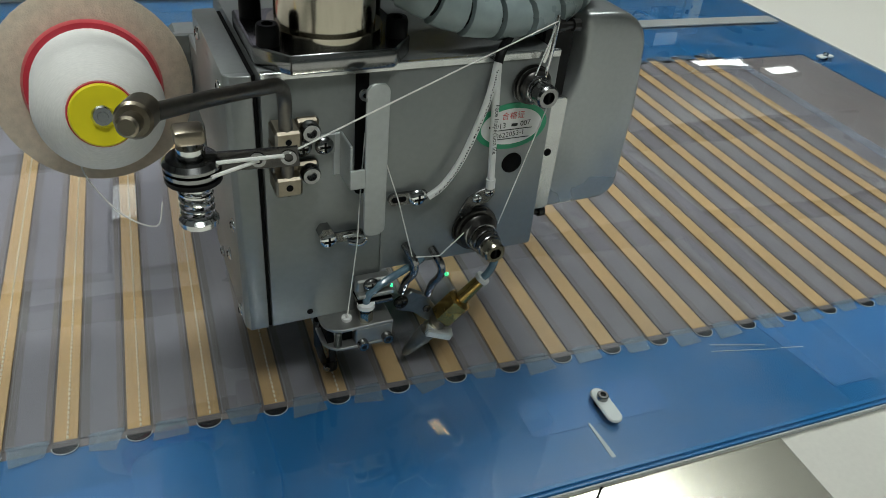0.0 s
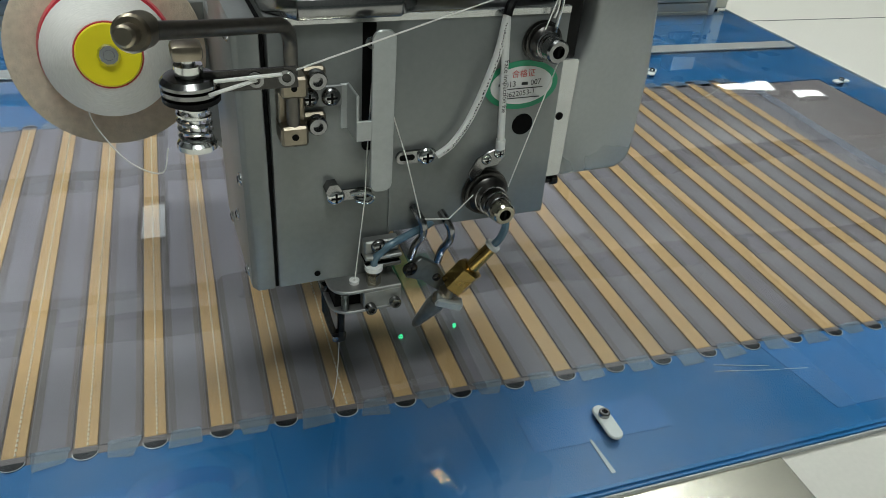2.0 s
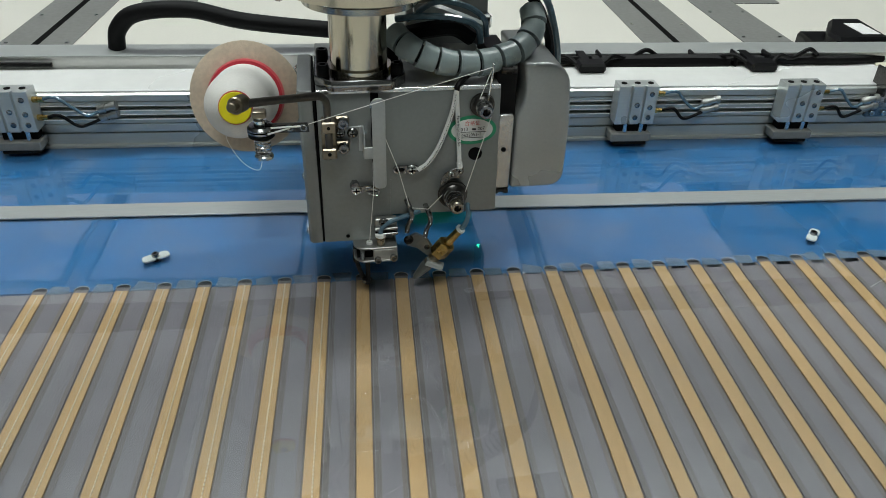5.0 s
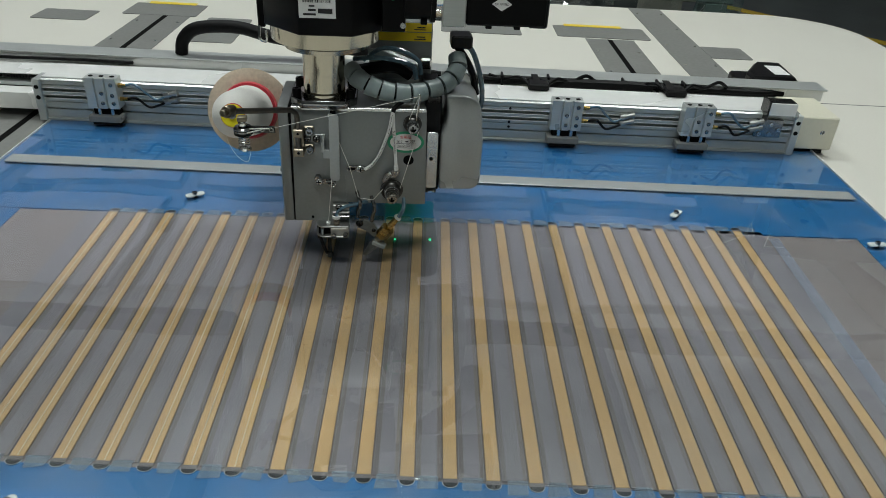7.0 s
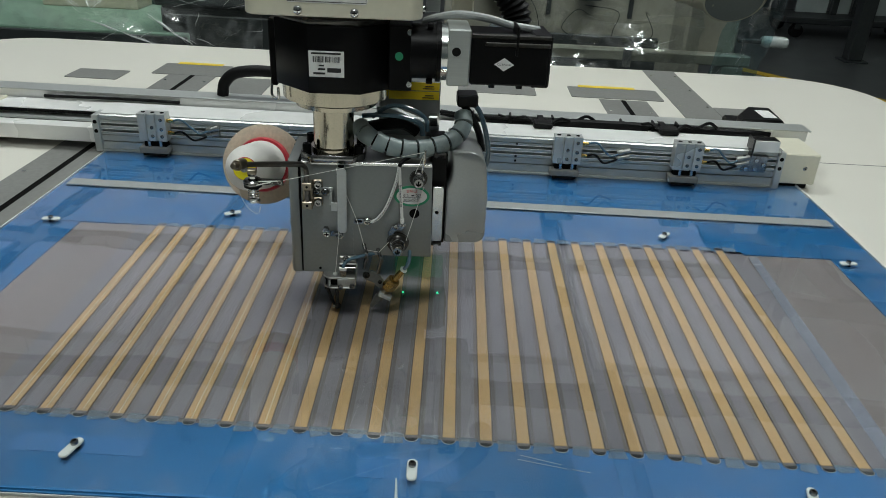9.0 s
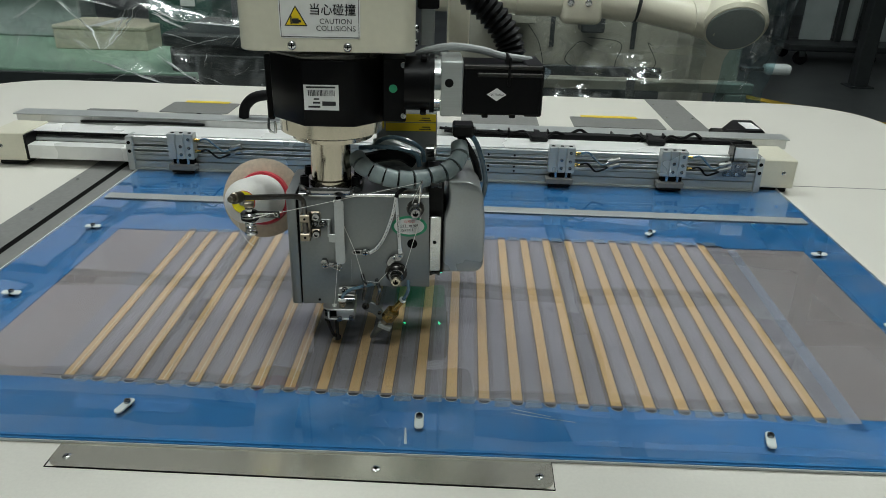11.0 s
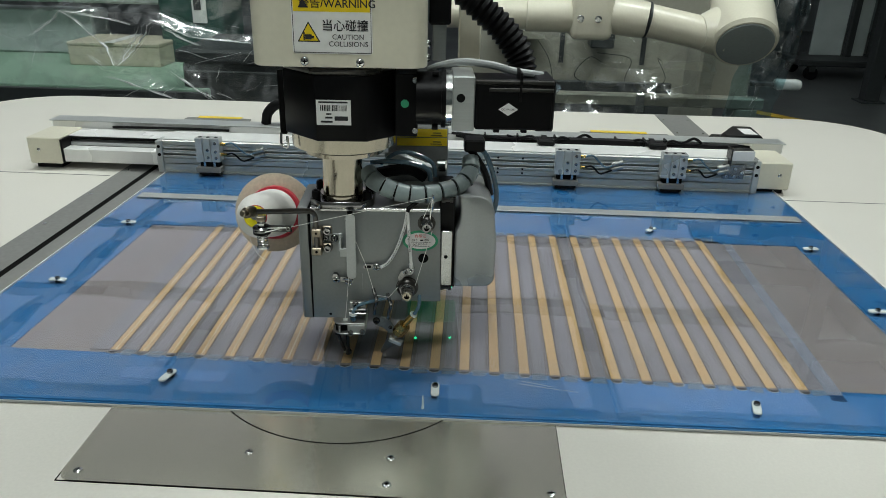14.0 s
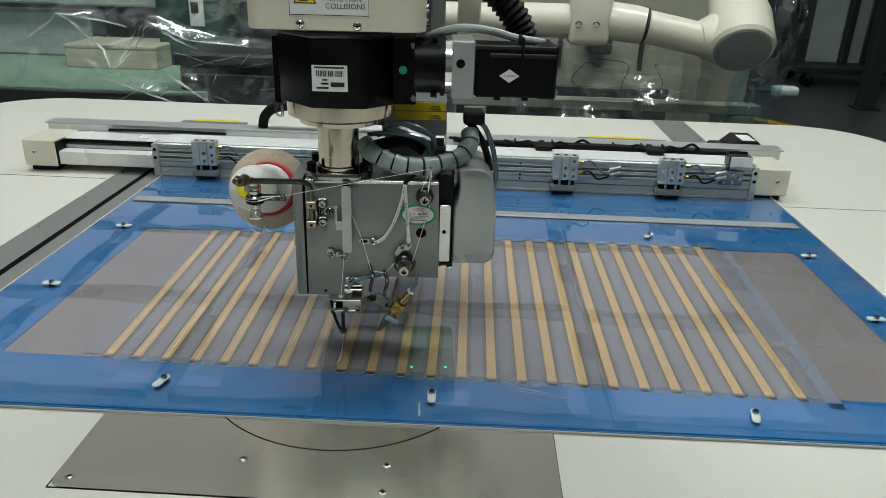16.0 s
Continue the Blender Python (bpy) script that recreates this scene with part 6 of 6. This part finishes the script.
def crumpled(name, corners, nx, ny, depth, seed, material, parent=None, label="", creases=7, ridges=(), nfold=34):
    """A thin crumpled sheet between four corners: sharp folds, two layers of relief, and long pulled ridges."""
    rnd = random.Random(seed)
    a, b_, c, d = [Vector(q) for q in corners]
    nrm = (b_ - a).cross(d - a).normalized()
    folds = [(rnd.uniform(0, 1), rnd.uniform(0, 1), rnd.uniform(0, math.pi), rnd.uniform(0.04, 0.22), rnd.uniform(-1, 1)) for _ in range(nfold)]

    def height(u, v_):
        h = 0.5 * noise.noise(Vector((u * 5, v_ * 5, seed)))
        for fu, fv, ang, wd, amp in folds:
            h += amp * max(0.0, 1 - abs((u - fu) * math.cos(ang) + (v_ - fv) * math.sin(ang)) / wd)
        for u0, v0, u1, v1 in ridges:
            e0, e1 = Vector((u1 - u0, v1 - v0)), Vector((u - u0, v_ - v0))
            k = min(1.0, max(0.0, e0.dot(e1) / e0.dot(e0)))
            h += 1.6 * max(0.0, 1 - (e1 - e0 * k).length / 0.07)
        return h * depth * 0.5

    def at(u, v_):
        return (a * (1 - u) + b_ * u) * (1 - v_) + (d * (1 - u) + c * u) * v_ + nrm * height(u, v_)
    b = bmesh.new()
    grid = [[b.verts.new(at(i / nx, j / ny)) for i in range(nx + 1)] for j in range(ny + 1)]
    for j in range(ny):
        for i in range(nx):
            b.faces.new((grid[j][i], grid[j][i + 1], grid[j + 1][i + 1]))
            b.faces.new((grid[j][i], grid[j + 1][i + 1], grid[j + 1][i]))
    ob = link(name, b, material, parent, label, 50)
    lines = []
    for k in range(creases):
        u, v_, ang, ln = rnd.uniform(0.05, 0.95), rnd.uniform(0.05, 0.95), rnd.uniform(0, math.pi), rnd.uniform(0.03, 0.16)
        lines.append((u, v_, u + ln * math.cos(ang), v_ + ln * math.sin(ang), rnd.choice((0.0005, 0.0008, 0.0011))))
    for q in ridges:
        lines.append((*q, rnd.uniform(0.0022, 0.0046)))
        for _ in range(3):
            lines.append((*[w + rnd.uniform(-0.012, 0.012) for w in q], rnd.uniform(0.0005, 0.0010)))
    for u0, v0, u1, v1, r0 in lines:
        n = max(4, int(40 * math.hypot(u1 - u0, v1 - v0)))
        pts = []
        for k in range(n + 1):
            s_ = k / n
            u, v_ = u0 + (u1 - u0) * s_ + rnd.uniform(-0.004, 0.004), v0 + (v1 - v0) * s_ + rnd.uniform(-0.004, 0.004)
            pts.append(at(min(1, max(0, u)), min(1, max(0, v_))) + Vector((0, -0.003, 0)))
        part("crease_glint", tube(pts, r0, 5, radii=[r0 * (0.12 + rnd.uniform(0.1, 1.0) * math.sin(math.pi * (k + 0.3) / (n + 1))) for k in range(n + 1)]), M_CREASE, ob, "white line painting the glint on a fold")
    return ob


def green_bench():
    e = thing("cutting_bench", "long bench with a green top and a dark frame", "bench")
    part("bench_top", prism(rounded(-4.2, 2.2, -0.95, 3.25, 0.08, 5), "z", -0.16, -0.12, 0.004), M_GREENMAT, e, "green bench top")
    part("bench_edge", box((-4.2, 2.185, -0.23), (-0.96, 2.2, -0.13), 0.004), M_DARKFRAME, e, "dark front edge")
    for x in (-3.9, -2.5, -1.1):
        for y in (2.3, 3.1):
            part("leg", box((x - 0.04, y - 0.04, -0.8), (x + 0.04, y + 0.04, -0.16), 0.005), M_DARKFRAME, e)
    part("bench_shelf", box((-4.1, 2.28, -0.62), (-1.0, 3.15, -0.58), 0.004), M_DARKFRAME, e)
    part("bench_back", box((-4.1, 3.12, -0.58), (-1.0, 3.15, -0.17), 0.003), M_DKGREEN, e)


def carton():
    e = thing("carton", "pale closed carton wrapped in film on a green bench", "box")
    part("box_body", box((-1.80, 2.69, -0.12), (-1.36, 3.00, -0.030), 0.004), M_CARTON, e)
    part("lid", box((-1.802, 2.688, -0.0298), (-1.358, 3.002, -0.012), 0.004), M_CARTON, e)
    part("tape_band", box((-1.62, 2.679, -0.0115), (-1.57, 3.01, -0.0105)), M_LABEL, e)


def green_machine():
    e = thing("bench_machine", "dark green machine housing with a white label", "machine")
    part("housing", prism(rounded(-1.42, 2.86, -1.10, 3.2, 0.03, 4), "z", -0.12, 0.62, 0.006), M_DKGREEN, e)
    part("label", box((-1.245, 2.854, 0.07), (-1.175, 2.8595, 0.20), 0.001), M_LABEL, e, "white paper label")
    part("label_print", box((-1.235, 2.851, 0.13), (-1.20, 2.8545, 0.18)), M_INK, e)
    part("spindle_arm", box((-2.3, 2.95, 0.14), (-1.42, 3.1, 0.32), 0.01), M_BOARD, e)
    part("table_rail", box((-2.9, 3.02, -0.12), (-1.83, 3.2, 0.10), 0.01), M_BOARD, e)


def dark_cabinet():
    e = thing("tool_cabinet", "dark low cabinet behind the sewing table", "cabinet")
    part("carcass", box((-1.08, 2.25, -0.8), (-0.20, 2.75, -0.02), 0.01), M_DARKFRAME, e)
    part("cabinet_top", box((-1.10, 2.23, -0.02), (-0.18, 2.77, 0.035), 0.012), M_DARKFRAME, e)
    for x in (-1.06, -0.62):
        d = part("door", box((x, 2.235, -0.7), (x + 0.42, 2.25, -0.05), 0.004), M_DARKFRAME, e)
        part("handle", tube([(x + 0.36, 2.225, -0.3), (x + 0.36, 2.21, -0.28), (x + 0.36, 2.21, -0.18), (x + 0.36, 2.225, -0.16)], 0.006, 8), M_CHROME, d)


def second_machine():
    e = thing("second_sewing_machine", "cream sewing machine wrapped in clear film", "sewing machine")
    part("cross_beam", box((0.05, 2.2, -0.130), (1.28, 2.27, -0.090), 0.004), M_WHITEBODY, e, "cream cross beam")
    part("lower_beam", box((0.05, 2.3, -0.42), (1.28, 2.37, -0.36), 0.004), M_DARKFRAME, e)
    for x in (0.10, 1.17):
        part("leg", box((x, 2.2, -0.8), (x + 0.09, 2.30, -0.13), 0.005), M_WHITEBODY, e)
    part("side_column", box((1.03, 2.28, -0.13), (1.24, 2.5, 0.10), 0.01), M_WHITEBODY, e)
    pan = part("back_panel", box((0.05, 2.62, -0.70), (1.22, 2.66, 0.42), 0.004), M_WHITEBODY, e, "dull cream back panel")
    for x in (0.5, 0.86):
        part("panel_slot", box((x, 2.612, -0.03), (x + 0.02, 2.6195, 0.24)), M_DARKFRAME, pan)
    part("junction_box", box((0.62, 2.5, 0.05), (0.72, 2.61, 0.14), 0.006), M_DARKFRAME, e)
    part("cream_shelf", box((0.20, 2.45, 0.085), (0.42, 2.6, 0.125), 0.004), M_WHITEBODY, e)
    part("clip", box((0.31, 2.19, -0.155), (0.345, 2.2, -0.08), 0.003), M_CHROME, e)
    part("clip", box((0.775, 2.19, -0.155), (0.81, 2.2, -0.08), 0.003), M_CHROME, e)
    part("hand_grip", box((1.315, 2.20, -0.052), (1.418, 2.255, -0.012), 0.014, 3), M_FROST, e, "pale rounded plastic grip")
    part("grip_post", box((1.225, 2.225, -0.042), (1.320, 2.245, -0.026), 0.003), M_DARKFRAME, e)
    # solid dark board fills the space below the back panel
    part("lower_panel", box((0.06, 2.55, -0.36), (1.0, 2.58, -0.10), 0.003), M_DARKFRAME, e, "solid dark board filling the bay under the panel")
    rnd = random.Random(9)
    for k in range(4):
        x = 0.46 + 0.15 * k
        pts = [(x, 2.4, -0.09), (x + rnd.uniform(-0.06, 0.06), 2.42, -0.05), (x + rnd.uniform(-0.1, 0.1), 2.45, 0.02), (x + rnd.uniform(-0.1, 0.1), 2.6, rnd.uniform(-0.03, 0.10))]
        part("cable", tube(spline(pts, 5), 0.0016, 6), M_RUBBER, e)
    part("film_roll", tube(spline([(0.24, 2.18, -0.02), (0.32, 2.17, -0.03), (0.40, 2.17, -0.04), (0.46, 2.17, -0.075)], 5), 0.022, 10), M_CLEARTAPE, e)
    # jointed arm reaching across
    ar = part("swing_arm", lathe((0.02, 1.94, 0.232), (0.46, 1.94, 0.232), [(0, 0.052), (1, 0.052)], 28), M_CREAM, e, "cream jointed swing arm")
    part("arm_sleeve", lathe((0.30, 1.94, 0.232), (0.46, 1.94, 0.232), [(0, 0.055), (0.02, 0.058), (0.98, 0.058), (1, 0.055)], 28), M_CREAM, ar)
    part("arm_joint", box((0.455, 1.875, 0.155), (0.60, 2.0, 0.33), 0.025, 3), M_CREAM, ar)
    for x in (0.485, 0.545):
        part("joint_screw", screw_head((x, 1.875, 0.228), (0, -1, 0), 0.012, 0.004), M_CHROME, ar)
    part("arm_link", lathe((0.60, 1.94, 0.238), (0.72, 1.92, 0.225), [(0, 0.064), (0.7, 0.064), (1, 0.060)], 26), M_CREAM, ar)
    part("link_ring", lathe((0.715, 1.92, 0.226), (0.722, 1.92, 0.225), [(0, 0.062), (1, 0.062)], 26), M_DARKFRAME, ar)
    part("arm_tube", lathe((0.722, 1.92, 0.225), (0.96, 1.90, 0.18), [(0, 0.056), (1, 0.056)], 26), M_CREAM, ar)
    c, d = Vector((1.037, 1.83, 0.163)), Vector((0.06, 0.72, 0.55)).normalized()
    el = part("arm_elbow", lathe(c, c + d * 0.42, [(0, 0.098), (0.03, 0.108), (0.35, 0.108), (0.45, 0.100), (1, 0.095)], 40), M_CREAM, ar)
    part("elbow_cap", lathe(c - d * 0.004, c + d * 0.01, [(0, 0.090), (0.4, 0.094), (1, 0.094)], 40), M_CAPGREY, el, "round grey plastic cap")
    part("elbow_web", lathe((0.90, 1.90, 0.19), (1.02, 1.92, 0.20), [(0, 0.058), (0.5, 0.085), (1, 0.09)], 26), M_CREAM, ar)


def wrapping():
    s = crumpled("wrapping_film", [(1.06, 2.10, -0.24), (1.30, 2.14, -0.22), (1.36, 2.12, 0.42), (1.14, 2.08, 0.42)], 14, 22, 0.07, 3, M_FILMBLUE, creases=22)
    tagged(s, "clear crumpled wrapping film hanging from a machine", "plastic film", "wrapping film")
    s = crumpled("wrapping_film", [(0.28, 2.12, -0.16), (1.05, 2.14, -0.16), (1.05, 2.14, 0.16), (0.28, 2.12, 0.22)], 26, 14, 0.05, 8, M_FILMWRAP)
    tagged(s, "clear crumpled wrapping film hanging from a machine", "plastic film", "wrapping film")
    pulled = ((0.19, 0.72, 0.27, 0.58), (0.27, 0.58, 0.38, 0.33), (0.39, 0.32, 0.48, 0.62), (0.39, 0.32, 0.53, 0.65), (0.19, 0.72, 0.45, 0.63), (0.51, 0.68, 0.69, 0.55),
              (0.69, 0.55, 0.90, 0.52), (0.58, 0.60, 0.70, 0.49), (0.31, 0.24, 0.47, 0.17), (0.47, 0.17, 0.60, 0.07), (0.57, 0.30, 0.74, 0.08), (0.25, 0.40, 0.32, 0.31), (0.03, 0.53, 0.19, 0.72))
    s = crumpled("wrapping_film", [(-2.20, 2.20, -0.20), (-0.66, 2.20, -0.20), (-0.66, 2.24, 0.32), (-2.20, 2.24, 0.32)], 60, 34, 0.03, 5, M_FILMWRAP, creases=26, ridges=[((u * 1.04 + 0.5) / 1.54, v, (p * 1.04 + 0.5) / 1.54, q) for u, v, p, q in pulled], nfold=9)
    tagged(s, "clear crumpled wrapping film thrown over a bench", "plastic film", "wrapping film")


def racks():
    for k, (x, y) in enumerate(((5.2, 6.6), (2.2, 8.6))):
        e = thing("storage_rack", "dark steel storage rack with dim goods", "rack", "storage racks")
        for dx in (0, 1.25):
            for dy in (0, 0.5):
                part("post", box((x + dx, y + dy, -0.8), (x + dx + 0.07, y + dy + 0.07, 1.5), 0.004), M_DARKFRAME, e)
        for z in (-0.55, 0.02, 0.65):
            part("shelf", box((x, y, z), (x + 1.32, y + 0.57, z + 0.05), 0.004), M_DARKFRAME, e)
        rnd = random.Random(k)
        for z in (-0.5, 0.07):
            xx = x + 0.12
            while xx < x + 1.0:
                w = rnd.uniform(0.2, 0.4)
                part("parcel", box((xx, y + 0.06, z), (xx + w, y + 0.45, z + rnd.uniform(0.18, 0.4)), 0.01), rnd.choice((M_DARKFRAME, M_DKGREEN, M_RUBBER)), e)
                xx += w + 0.04
    e = thing("board_trolley", "dark wheeled trolley with pale boards standing on it", "trolley")
    part("deck", box((3.45, 7.1, -0.66), (4.95, 7.75, -0.60), 0.01), M_DARKFRAME, e)
    for x, y in ((3.6, 7.15), (4.3, 7.15), (4.85, 7.15), (3.6, 7.65), (4.85, 7.65)):
        w = part("caster", cyl((x, y - 0.03, -0.735), (x, y + 0.03, -0.735), 0.065, seg=18), M_RUBBER, e, "black caster wheel")
        part("caster_fork", box((x - 0.03, y - 0.04, -0.72), (x + 0.03, y + 0.04, -0.658), 0.005), M_DARKFRAME, w)
    for x in (3.50, 4.06, 4.30):
        part("upright", box((x, 7.45, -0.60), (x + 0.06, 7.52, 1.3), 0.004), M_DARKFRAME, e)
    for x0, x1 in ((3.72, 4.05), (4.125, 4.29), (4.40, 4.85)):
        part("board", box((x0, 7.54, -0.598), (x1, 7.57, 1.05), 0.003), M_BOARD, e, "pale grey-green board")
    e = thing("steel_column", "dark painted steel column on a foot plate", "column", kind="structure")
    part("shaft", box((3.60, 5.95, -0.785), (3.73, 6.07, 4.19), 0.006), M_DARKFRAME, e)
    part("foot_plate", box((3.56, 5.91, -0.7995), (3.77, 6.11, -0.785), 0.003), M_DARKFRAME, e)


green_bench()
carton()
green_machine()
dark_cabinet()
second_machine()
wrapping()
racks()


# ---------------------------------------------------------------- what moves
SEW = [(0, 0.035, 0.0), (1.5, 0.035, 0.0), (2.25, 0.035, 0.0), (2.5, 0.0338, -0.0117), (2.7, 0.0328, -0.050), (3.0, 0.0285, -0.1293), (3.5, 0.0166, -0.2521), (3.7, 0.0128, -0.3030),
       (3.9, 0.006, -0.352), (4.1, 0.001, -0.388), (4.3, 0.0, -0.3945), (5.3, 0.0, -0.3945), (5.45, 0.0, -0.389), (5.8, 0.0, -0.3696), (6.0, 0.0, -0.3572), (6.5, 0.0, -0.3321), (7.0, 0.0, -0.3060), (7.5, 0.0, -0.2775),
       (8.0, 0.0, -0.2495), (8.5, 0.0, -0.2223), (9.0, 0.0, -0.1950), (9.2, 0.0, -0.1842), (10.25, 0.0, -0.1235), (11.3, 0.0, -0.0637), (11.5, 0.0, -0.0511), (12.0, 0.0, -0.0246),
       (12.4, 0.0, -0.0020), (12.55, 0.0, 0.0), (14.0, 0.0, 0.0), (16.0, 0.0, 0.0)]
LIFT = [(0, 0), (0.5, 0), (0.9, 0.001), (1.0, 0.0068), (1.25, 0.0215), (1.5, 0.0302), (1.75, 0.0343), (2.0, 0.0345), (3.0, 0.0342), (3.7, 0.0342), (4.3, 0.0340), (4.6, 0.020), (4.9, 0.001), (5.05, 0.0),
        (10.0, 0.0), (15.0, 0.0), (15.15, 0.001), (15.3, 0.013), (15.5, 0.0290), (15.7, 0.0350), (16.0, 0.0361)]


def motions():
    walk(TEMPLATE, [(t, pose(x, y, 0)) for t, x, y in SEW])
    walk(CLAMPS, [(t, pose(x, y, 0)) for t, x, y in SEW])
    walk(GANTRY, [(t, pose(0, y, 0)) for t, x, y in SEW])
    for ob, base in LIFTED:
        walk(ob, [(t, pose(0, 0, z) @ base) for t, z in LIFT])
    sewing_moves()


motions()
